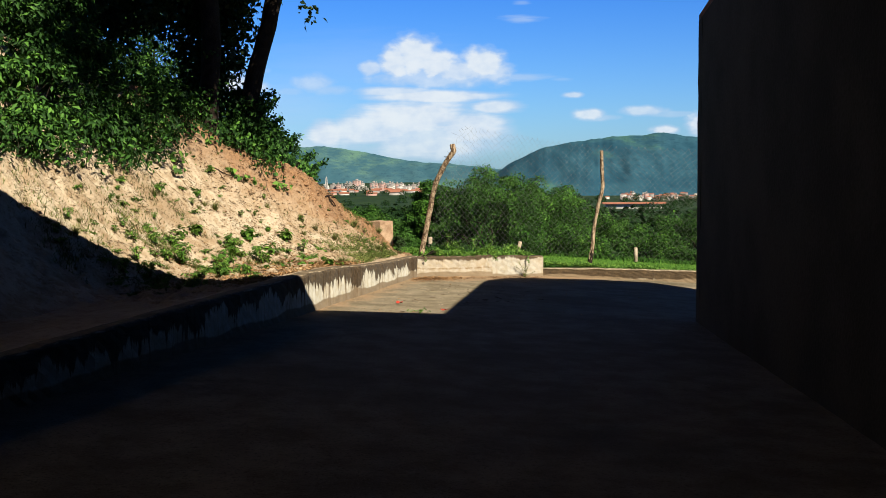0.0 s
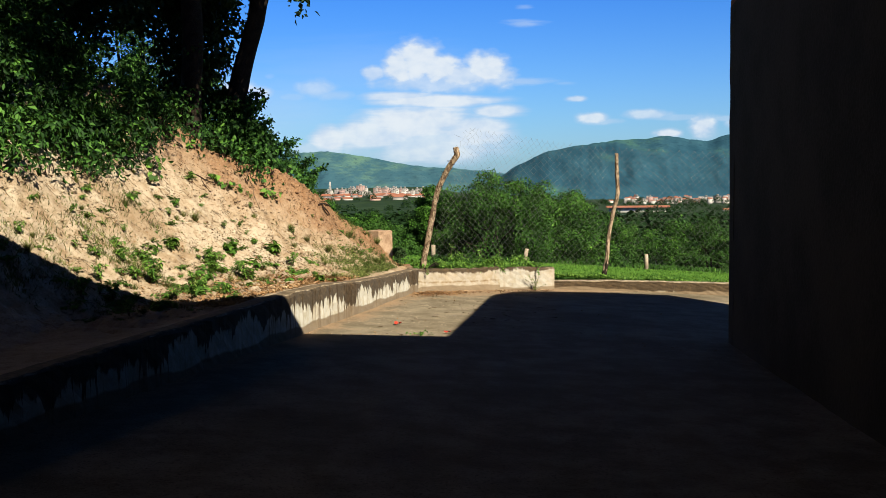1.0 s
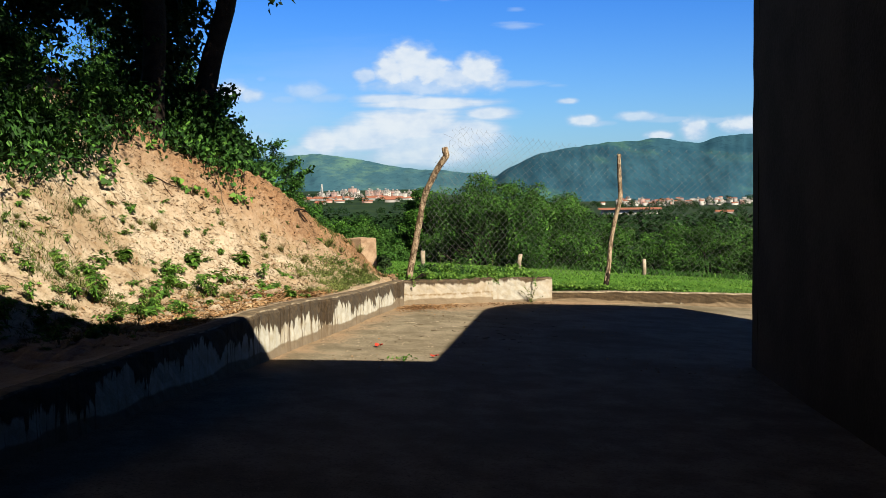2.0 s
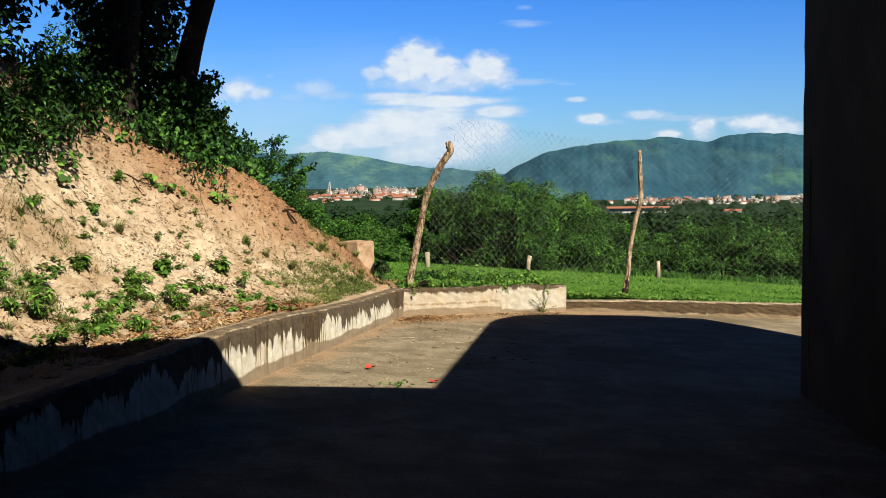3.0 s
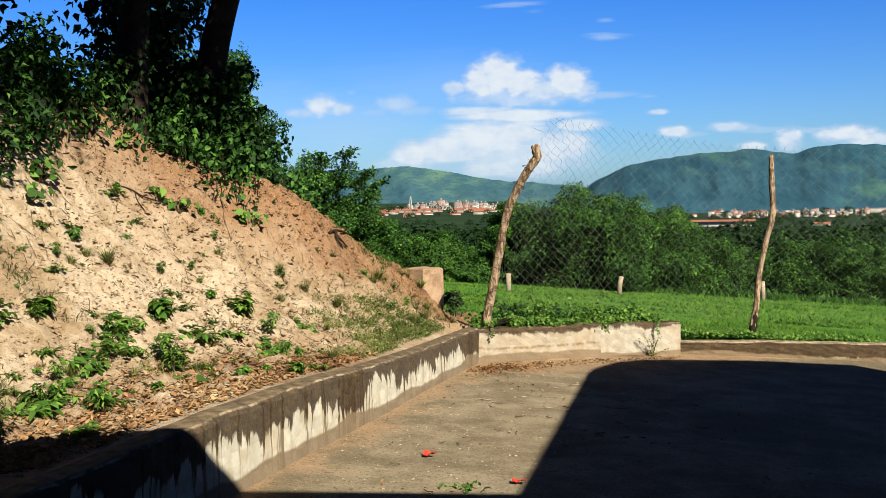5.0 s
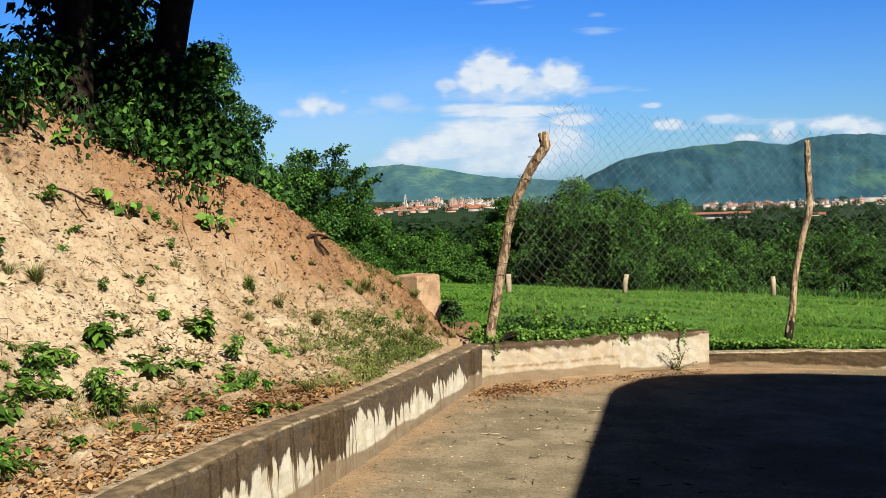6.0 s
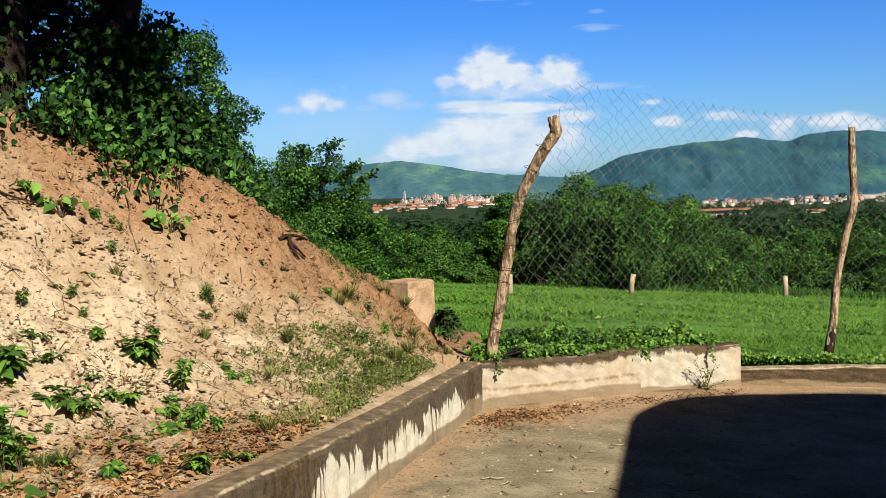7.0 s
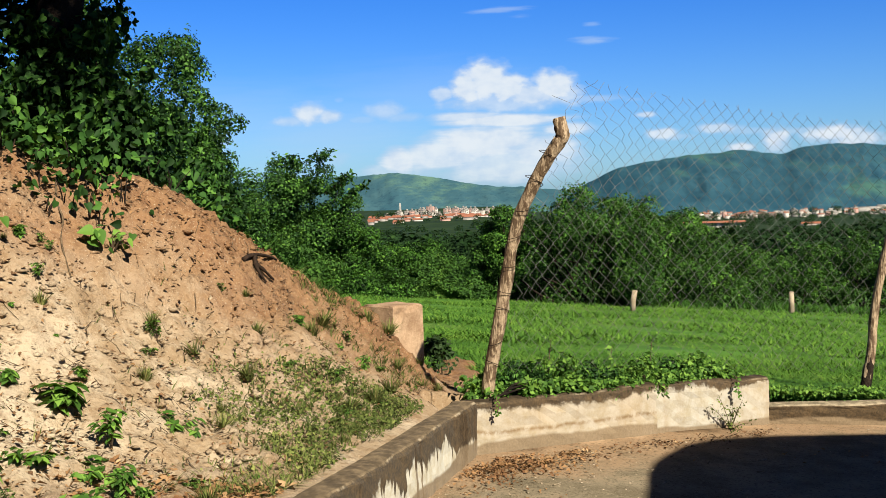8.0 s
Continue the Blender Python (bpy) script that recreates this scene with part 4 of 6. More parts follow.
# plants on the crest: x, y, spread, height
CREEPERS = [(-3.12, 18.62, 0.34, 0.62), (-3.2, 19.15, 0.55, 1.25), (-2.92, 19.2, 0.32, 0.75), (-3.5, 18.35, 0.36, 0.62), (-3.75, 18.9, 0.7, 1.4), (-2.75, 19.65, 0.3, 0.55),
         (-3.15, 18.15, 0.14, 0.22), (-3.42, 18.6, 0.24, 1.1), (-3.1, 18.05, 0.17, 0.26), (-3.02, 17.93, 0.12, 0.16), (-3.62, 17.48, 0.1, 0.22), (-2.98, 18.85, 0.22, 0.5),
         (-2.82, 19.3, 0.26, 0.6), (-3.3, 18.55, 0.3, 0.95), (-3.05, 18.8, 0.34, 0.95), (-2.8, 19, 0.3, 0.55), (-2.62, 19.25, 0.24, 0.4), (-3, 18.45, 0.22, 0.42),
         (-2.95, 18.1, 0.16, 0.3), (-2.82, 18.15, 0.12, 0.22), (-2.98, 18.3, 0.2, 0.4), (-2.75, 18.35, 0.14, 0.25), (-2.6, 18.75, 0.13, 0.2), (-3.45, 17.9, 0.2, 0.5), (-3.3, 18.0, 0.18, 0.4), (-3.58, 17.72, 0.15, 0.38), (-3.78, 17.72, 0.16, 0.42), (-3.92, 17.75, 0.2, 0.5), (-3.62, 17.82, 0.16, 0.5), (-3.72, 17.85, 0.16, 1.1), (-3.12, 18.72, 0.2, 1.15)]
CREST_SHRUBS = [(-3.86, 17.15, 0.26, 0.42), (-4.16, 13.2, 0.28, 0.5), (-4.08, 13.9, 0.28, 0.5), (-4.04, 14.6, 0.28, 0.5), (-4.27, 12.8, 0.3, 0.5), (-4.36, 12.4, 0.32, 0.5),
         (-4.4, 13.2, 0.42, 0.75), (-4.36, 13.8, 0.4, 0.7), (-4.28, 14.5, 0.4, 0.7), (-4.22, 15.15, 0.36, 0.65), (-4.5, 12.8, 0.5, 0.9), (-4.62, 13.6, 0.5, 0.9),
         (-4.58, 15.2, 0.45, 0.8), (-4.55, 15.9, 0.5, 0.6), (-4.85, 14.3, 0.5, 0.9), (-4.3, 15.6, 0.34, 0.6), (-4.95, 13.2, 0.6, 1.1), (-5, 15.1, 0.6, 1.1)]
UPPER_SHRUBS = [(-4.45, 16.9, 0.5, 0.4), (-4.5, 17.9, 0.5, 0.35), (-3.95, 16.75, 0.26, 0.42), (-3.9, 16.3, 0.27, 0.42), (-3.96, 15.8, 0.28, 0.45), (-3.93, 15.35, 0.26, 0.4),
         (-4.02, 14.9, 0.28, 0.42), (-3.84, 17.7, 0.2, 0.34), (-3.98, 17, 0.3, 0.35), (-4.05, 16.5, 0.34, 0.6), (-4.08, 15.5, 0.34, 0.6), (-4.12, 15.75, 0.32, 0.5),
         (-4.18, 16.35, 0.34, 0.4), (-4.12, 16.95, 0.3, 0.32), (-4.2, 15.15, 0.34, 0.5), (-4.25, 14.5, 0.3, 0.45), (-4.3, 13.85, 0.32, 0.5), (-3.98, 17.45, 0.26, 0.3)]
BACK_SHRUBS = [(-3.95, 16.05, 0.2, 0.3), (-4.05, 18.05, 0.45, 0.35), (-4.5, 17.6, 0.6, 0.35), (-4.25, 16.9, 0.42, 0.35), (-4.7, 16.4, 0.55, 0.5), (-4.75, 15.6, 0.5, 0.7),
         (-5.3, 15.7, 0.7, 1), (-4.95, 14.7, 0.5, 0.7), (-5.5, 14.6, 0.7, 1.1), (-4.6, 13.9, 0.45, 0.6), (-5.2, 13.4, 0.6, 0.9), (-4.35, 12.9, 0.4, 0.5),
         (-4.9, 12.3, 0.6, 0.8), (-6.2, 16.4, 0.9, 1.5), (-6.4, 14.6, 0.9, 1.5), (-4.7, 19, 0.8, 0.5)]


def build_crest():
    """Broad-leaved creepers and shrubs that hang over the top of the bank."""
    spots = [(*row, 1) for row in CREEPERS] + [(*row, 0) for row in CREST_SHRUBS + UPPER_SHRUBS + BACK_SHRUBS]
    for i, (x, y, r, h, vine) in enumerate(spots):
        z = float(land_z(x, y)) - 0.05
        n = int(900 * (r / 0.45) ** 2 * (h / 0.6))
        shrub("creeper" if vine else "shrub", "heart-leaved green creeper on the crest of the bank" if vine else "leafy green shrub on the steep bank", (x, y, z), (r, r, h), 26, 0.20 if vine else 0.18, min(int(n * 1.3), 9000),
              0.048 if vine else 0.080, LEAF_SHRUB, 300 + i, 0.15, 0.46 if vine else 0.21, 0.6, bool(vine), 5, 0.55, -0.1)


# ---- weeds, grass and litter on the bank and in the yard ----
def ribbed_leaves(root, way, up, length, width, bend, rng):
    """Pointed leaves with a sunken rib that start at root, run along way and bow down towards the tip."""
    n = len(root)
    w = unit(way)
    side = unit(np.cross(w, up))
    nrm = np.cross(side, w)
    l = (np.asarray(length) * rng.uniform(.75, 1.25, n))[:, None]
    rows = [(0, 0, 0), (.35, 1, .05), (.35, 0, -.02), (.35, -1, .05), (.72, .72, .0), (.72, 0, -.06), (.72, -.72, .0), (1, 0, -.12)]
    v = np.stack([root + w * l * a + side * l * width * b + nrm * l * (c - bend * a * a) for a, b, c in rows], 1)
    t = np.array([(0, 1, 2), (0, 2, 3), (1, 4, 5), (1, 5, 2), (2, 5, 6), (2, 6, 3), (4, 7, 5), (5, 7, 6)])
    return v.reshape(-1, 3), (np.arange(n)[:, None, None] * 8 + t[None]).reshape(-1, 3)


WEED_LABELS = {"rosette": "bright broad-leaved green weed on bare earth", "upright": "upright dark leafy weed on bare earth", "sprawl": "low sprawling leafy weed on bare earth", "tuft": "thin tuft of green and dry grass"}


def weed_kind(kind, seed):
    """A weed at the origin, about one unit across."""
    rng = np.random.default_rng(seed)
    ob = thing("weed", (0, 0, 0), WEED_LABELS[kind], "weed", "weeds on the bank")
    up = np.array((0, 0, 1.0))
    if kind == "tuft":
        for name, mat, n, h in (("leaves", LEAF_OLIVE, 80, .55), ("dry_grass", LEAF_DRY, 45, .45)):
            a, rad = rng.uniform(0, 6.28, n), rng.uniform(0, .22, n) ** 1.3
            root = np.stack([np.cos(a) * rad, np.sin(a) * rad, np.full(n, -.02)], 1)
            v, f = blades(root, np.stack([np.cos(a), np.sin(a)], 1) * rng.uniform(.05, .5, (n, 1)), h * rng.uniform(.25, 1.0, n), .013)
            solid(name, v, f, mat, ob, kind="stuff")
        return ob
    # stems, leaves on each, reach, height, leaf length and half width
    count, leafy, reach, height, length, width = {"rosette": (7, 12, (.05, .26), (.15, .62), .27, .33), "upright": (6, 15, (.08, .34), (.45, .95), .185, .27), "sprawl": (8, 11, (.25, .55), (.06, .26), .175, .27)}[kind]
    stems, root, way = [], [], []
    for k in range(count):
        a = k * 6.28 / count + rng.uniform(-.4, .4)
        r, h = rng.uniform(*reach), rng.uniform(*height)
        p = curve_through([(0, 0, -.05), (math.cos(a) * r * .45, math.sin(a) * r * .45, h * .7), (math.cos(a) * r, math.sin(a) * r, h)], 6)
        stems.append(tube(p, [.014, .006], 4, 0, k))
        for q in range(leafy):
            f0 = rng.uniform(.25, 1.0)
            root.append([np.interp(f0, np.linspace(0, 1, 6), p[:, c]) for c in range(3)])
            b, e = rng.uniform(0, 6.28), rng.uniform(-.05, .7)
            way.append((math.cos(b) + .5 * math.cos(a), math.sin(b) + .5 * math.sin(a), e))
    root, way = np.array(root), np.array(way)
    n = len(root)
    v, f = ribbed_leaves(root, way, np.tile(up, (n, 1)) + rng.normal(0, .2, (n, 3)), np.full(n, length), width, .6, rng)
    solid("leaves", v, f, LEAF_WEED, ob, kind="stuff")
    v, f = joined(stems)
    solid("stem", v, f, TWIG, ob, kind="stuff")
    return ob


def blades(root, lean, height, half):
    """Grass blades: bent strips that end in a point."""
    n = len(root)
    lean = np.concatenate([lean, np.zeros((n, 1))], 1)
    side = unit(np.stack([-lean[:, 1], lean[:, 0], np.zeros(n)], 1)) * half
    h = np.asarray(height)[:, None] * np.array((0, 0, 1.0))
    v = np.stack([root - side, root + side, root + h * .55 + lean * .35 - side * .8, root + h * .55 + lean * .35 + side * .8, root + h + lean], 1)
    t = np.array([(0, 1, 3), (0, 3, 2), (2, 3, 4)])
    return v.reshape(-1, 3), (np.arange(n)[:, None, None] * 5 + t[None]).reshape(-1, 3)


# where the larger weeds stand on the bank: x, y, width
ROSETTES = [(-2.41, 16.77, .24), (-2.65, 16.75, .11), (-2.44, 17.06, .09), (-2.74, 15.99, .25), (-1.93, 15.23, .11), (-1.58, 15.23, .14), (-1.83, 15.42, .08), (-3.45, 16.09, .13), (-3.18, 15.05, .21)]
UPRIGHT = [(-2.14, 16.67, .20), (-2.76, 16.87, .08), (-1.94, 16.28, .18), (-1.77, 16.12, .13), (-2.44, 15.40, .26), (-2.84, 17.46, .10), (-2.92, 17.70, .08), (-2.91, 15.21, .10), (-2.54, 15.50, .20), (-2.37, 15.19, .18),
           (-2.70, 14.82, .13), (-2.31, 14.00, .20), (-2.98, 13.55, .28), (-2.44, 13.11, .20)]
SPRAWL = [(-2.84, 16.44, .14), (-2.70, 16.27, .16), (-2.49, 16.02, .30), (-2.52, 16.35, .14), (-2.34, 16.32, .24), (-1.99, 15.98, .22), (-2.10, 16.44, .22), (-1.51, 15.56, .18), (-2.01, 17.10, .22), (-3.31, 16.91, .13),
          (-3.50, 16.93, .20), (-3.29, 16.71, .09), (-2.95, 16.93, .09), (-2.86, 15.54, .22), (-2.75, 15.03, .28), (-2.87, 15.64, .22)]
SPRAWL += [(-2.81, 15.22, .25), (-3.74, 15.40, .22), (-3.59, 15.89, .13), (-3.49, 16.16, .16), (-3.56, 15.54, .09), (-3.36, 15.57, .17), (-3.30, 14.68, .22), (-3.28, 14.30, .26), (-2.58, 13.74, .30), (-2.77, 13.34, .22),
           (-2.66, 14.04, .26), (-2.10, 13.23, .20), (-2.79, 14.77, .25), (-2.87, 15.46, .20)]
TUFTS = [(-1.54, 16.15, .18), (-2.25, 17.36, .15), (-2.38, 17.82, .17), (-2.15, 17.83, .18), (-1.87, 17.87, .18), (-1.95, 18.35, .15), (-1.77, 19.28, .20), (-1.75, 18.87, .20), (-1.32, 19.54, .15), (-1.82, 17.24, .15),
         (-2.07, 18.56, .10), (-3.23, 16.19, .24), (-3.33, 16.05, .15), (-3.35, 15.83, .15), (-2.76, 17.34, .15), (-3.69, 15.03, .20), (-3.12, 14.22, .20),
         (-1.45, 20.0, .20), (-1.25, 20.15, .16), (-1.55, 19.75, .20), (-1.15, 19.6, .14), (-1.02, 19.3, .13), (-1.25, 18.2, .20), (-1.35, 18.0, .18), (-1.2, 18.5, .20)]


def build_weeds():
    kinds = {k: [weed_kind(k, q), weed_kind(k, q + 1)] for k, q in (("rosette", 1), ("upright", 3), ("sprawl", 5), ("tuft", 7))}
    rng = np.random.default_rng(7)

    def stand(kind, x, y, size):
        o = copy_thing(kinds[kind][int(rng.integers(2))], pose(x, y, float(bank_z(x, y)) - 0.004, rng.uniform(-8, 4), 14 + rng.uniform(-8, 8), rng.uniform(0, 360)))
        o.scale = (size, size, size)
    for kind, rows in (("rosette", ROSETTES), ("upright", UPRIGHT), ("sprawl", SPRAWL), ("tuft", TUFTS)):
        for x, y, size in rows:
            stand(kind, x, y, size * (1.15 if kind != "upright" else 1.0))
    for k in range(60):
        y = rng.uniform(11.8, 14.8)
        stand(str(rng.choice(["upright", "sprawl", "tuft"], p=(.3, .5, .2))), rng.uniform(-4.0, -2.5), y, rng.uniform(.10, .24))
    for k in range(75):
        y = rng.uniform(12.3, 15.6)
        x = float(side_x(y)) - rng.uniform(.9, 2.5)
        if float(lumps(x, y, 1.7, 3.0)) > -.25:
            stand(str(rng.choice(["upright", "sprawl", "tuft"], p=(.25, .5, .25))), x, y, rng.uniform(.10, .24))
    made = 0
    while made < 190:
        y = rng.uniform(11.8, 19.6)
        d = rng.uniform(0.12, 2.6)
        x = float(side_x(min(y, 18.9))) - 0.17 - d
        thickly = 0.6 if d < 1.0 else 0.4
        if y > 17.5 and d > 0.9:
            thickly = 0.2
        thickly *= 1.5 * min(max(0.5 + 1.3 * float(lumps(x, y, 1.9, 6.0)), 0.05), 1.0)
        if rng.random() > thickly:
            continue
        stand(str(rng.choice(["rosette", "upright", "sprawl", "tuft"], p=(.14, .16, .36, .34))), x, y, 0.035 + 0.10 * rng.random() ** 1.7)
        made += 1
    # the patterns themselves stand at the foot of the bank
    for i, k in enumerate(q for pair in kinds.values() for q in pair):
        y = 12.2 + 0.35 * i
        x = float(side_x(y)) - 0.7 - 0.1 * i
        k.location = (x, y, float(bank_z(x, y)))
        k.scale = (.16, .16, .16)


def build_broad_weeds():
    """Plants with a few large round leaves that stand on the bare bank."""
    rng = np.random.default_rng(33)
    for x, y, r, n in [(-3.12, 17.42, .085, 15), (-2.67, 18.03, .08, 10), (-3.76, 16.26, .10, 13), (-3.6, 17.44, .06, 8), (-2.75, 14.7, .06, 6), (-3.79, 16.34, .09, 11), (-3.72, 16.04, .08, 10), (-2.76, 17.95, .05, 7), (-3.3, 17.36, .05, 7), (-2.08, 14.88, .04, 5)]:
        z = float(bank_z(x, y))
        w = thing("broad_weed", (x, y, z), "weed with large round green leaves on bare earth", "weed")
        a, k = rng.uniform(0, 6.28, n), rng.random(n) ** .6
        at = np.stack([x + .04 + np.cos(a) * r * 1.5 * k, y - .02 + np.sin(a) * r * 1.3 * k, z + .015 + rng.uniform(.0, .11, n) * (r / .08)], 1)
        v, f = leaf_arrays(at, np.stack([.35 + .3 * np.cos(a), -.35 + .3 * np.sin(a), np.full(n, .7)], 1) + rng.normal(size=(n, 3)) * .25, .062, .48, rng, .16, .5, True)
        solid("leaves", v, f, LEAF_WEED, w, kind="stuff")
        v, f = joined([tube(curve_through([(x, y, z - .02), ((x + p[0]) / 2, (y + p[1]) / 2, p[2] - .01), p], 5), [.004, .002], 4, 0, 1) for p in at])
        solid("stem", v, f, TWIG, w, kind="stuff")


def build_grass():
    rng = np.random.default_rng(17)
    # meadow: close blades near the kerb, coarser ones far off
    def strip(name, y0, y1, n, h, half, spread, label):
        y = y0 + (y1 - y0) * rng.random(n) ** 1.2
        lo, hi = np.maximum(-0.7 - np.maximum(y - 19.4, 0) * 0.75, -7.5), 5.5 + (y - 20) * 0.36
        x = lo + (hi - lo) * rng.random(n)
        front = np.interp(x, [-0.7, 1.3, 4.0, 40], [19.05, 20.55, 21.05, 28.2]) + 0.03
        keep = (y > front) & ~((x < -0.15) & (y < 20.9) & (rng.random(n) < .6)) & ~((np.abs(x - path_x(y)) < .22 - .05 * np.clip(y - 19.6, 0, 3) + .10 * lumps(x, y, 3.1, 1.0)) & (y < 22.8) & (rng.random(n) < .93))
        x, y = x[keep], y[keep]
        patch = 0.75 + 0.5 * lumps(x, y, 0.9, 3.0)
        root = np.stack([x, y, meadow_z(x, y) - 0.01], 1)
        v, f = blades(root, rng.normal(size=(len(x), 2)) * spread, h * patch * rng.uniform(.5, 1.3, len(x)), half)
        solid(name, v, f, GRASS, None, label, False, "stuff", "grass")
    strip("meadow_grass", 19.0, 27, 78000, 0.050, 0.0055, 0.075, "fresh green meadow grass behind the kerb")
    strip("meadow_grass", 25, 47, 100000, 0.080, 0.012, 0.11, "lush green meadow grass before the hedge")
    # leafy weeds along the back of the kerb
    n = 9000
    x = rng.uniform(1.2, 7.5, n)
    y = np.interp(x, [1.3, 4.0, 40], [20.60, 20.98, 28.1]) - .07 + np.abs(rng.normal(0, .15, n))
    z = meadow_z(x, y) + .012 + rng.random(n) * .07 * np.clip(.6 + .6 * lumps(x, y, 4.0, 1.0), .2, 1.2)
    at = np.stack([x, y, z], 1)
    v, f = leaf_arrays(at, rng.normal(size=at.shape) * .5 + (.2, -.4, .7), .034, .34, rng, .15, .1)
    solid("kerb_weeds", v, f, LEAF_WEED, None, "low leafy weeds along the back of the kerb", False, "stuff", "weeds")
    # tall weeds before the hedge
    n = 16000
    x, y = rng.uniform(-7, 20, n), rng.normal(43.2, 1.0, n)
    y = y + np.maximum(x - 4, 0) * .12
    v, f = blades(np.stack([x, y, meadow_z(x, y)], 1), rng.normal(size=(n, 2)) * .12, rng.uniform(.06, .26, n), .013)
    solid("tall_grass", v, f, LEAF_HEDGE, None, "tall rank grass at the foot of the hedge", False, "stuff", "grass")
    # grass on the toe of the bank beside the wall, and round the block
    n = 17000
    y = rng.uniform(16.4, 20.6, n)
    d = np.abs(rng.normal(0, 0.45, n))
    x = side_x(np.minimum(y, 18.9)) - 0.22 - d
    keep = (lumps(x, y, 2.3, 7.0) + rng.normal(0, .35, n) + np.clip((y - 16.6) * .45, -.3, .6) > 0.15) & (y < 18.45)
    keep |= (y > 18.75) & (y < 19.9) & (x < -1.2) & (lumps(x, y, 3.0, 2.0) > 0.2)
    x, y = x[keep], y[keep]
    v, f = blades(np.stack([x, y, bank_z(x, y) - .01], 1), rng.normal(size=(len(x), 2)) * .05, rng.uniform(.015, .060, len(x)), .0030)
    solid("bank_grass", v, f, LEAF_OLIVE, None, "patches of short grass at the foot of the bank", False, "stuff", "grass")
    n = 6000
    y = rng.uniform(16.7, 18.5, n)
    x = side_x(y) - 0.2 - np.abs(rng.normal(.28, .30, n))
    keep = lumps(x, y, 2.3, 7.0) + rng.normal(0, .3, n) + np.clip((y - 17.0) * .5, -.3, .5) > 0.3
    x, y = x[keep], y[keep]
    at = np.stack([x, y, bank_z(x, y) + .005 + rng.random(len(x)) * .04], 1)
    v, f = leaf_arrays(at, rng.normal(size=at.shape) * .5 + (.25, -.3, .8), .021, .30, rng, .15, .1)
    solid("mat_weeds", v, f, LEAF_OLIVE, None, "low mat of small-leaved weeds beside the wall", False, "stuff", "weeds")
    n = 2600
    y = rng.uniform(19.2, 20.6, n)
    x = -1.85 - (y - 20.0) * .3 + rng.normal(0, .25, n)
    keep = lumps(x, y, 3.0, 5.0) > 0.0
    x, y = x[keep], y[keep]
    n = len(x)
    v, f = blades(np.stack([x, y, land_z(x, y) - .01], 1), rng.normal(size=(n, 2)) * .06, rng.uniform(.02, .07, n), .0030)
    solid("dry_bank_grass", v, f, LEAF_OLIVE, None, "yellowing grass at the end of the bank", False, "stuff", "grass")
    n = 2600
    x, y = rng.uniform(-1.15, -.35, n), rng.uniform(19.1, 21.4, n)
    keep = (lumps(x, y, 3.4, 8.0) + (x + .75) * 1.8 > 0) & (y > 19.2 + (x + .66) * .8) & (np.abs(x - path_x(y)) > .24)
    x, y = x[keep], y[keep]
    v, f = blades(np.stack([x, y, land_z(x, y) - .01], 1), rng.normal(size=(len(x), 2)) * .06, rng.uniform(.04, .15, len(x)), .005)
    solid("path_grass", v, f, GRASS, None, "long grass beside the trodden path", False, "stuff", "grass")
    n = 16000
    y = rng.uniform(11.6, 15.4, n)
    x = rng.normal(-3.35 + (y - 13.4) * .12, .48, n)
    keep = (lumps(x, y, 2.2, 9.0) + rng.normal(0, .25, n) > 0.15) & (x < side_x(y) - .5)
    x, y = x[keep], y[keep]
    v, f = blades(np.stack([x, y, bank_z(x, y) - .01], 1), rng.normal(size=(len(x), 2)) * .06, rng.uniform(.02, .07, len(x)), .0032)
    solid("bank_grass", v, f, LEAF_OLIVE, None, "patches of longer grass on the bank", False, "stuff", "grass")


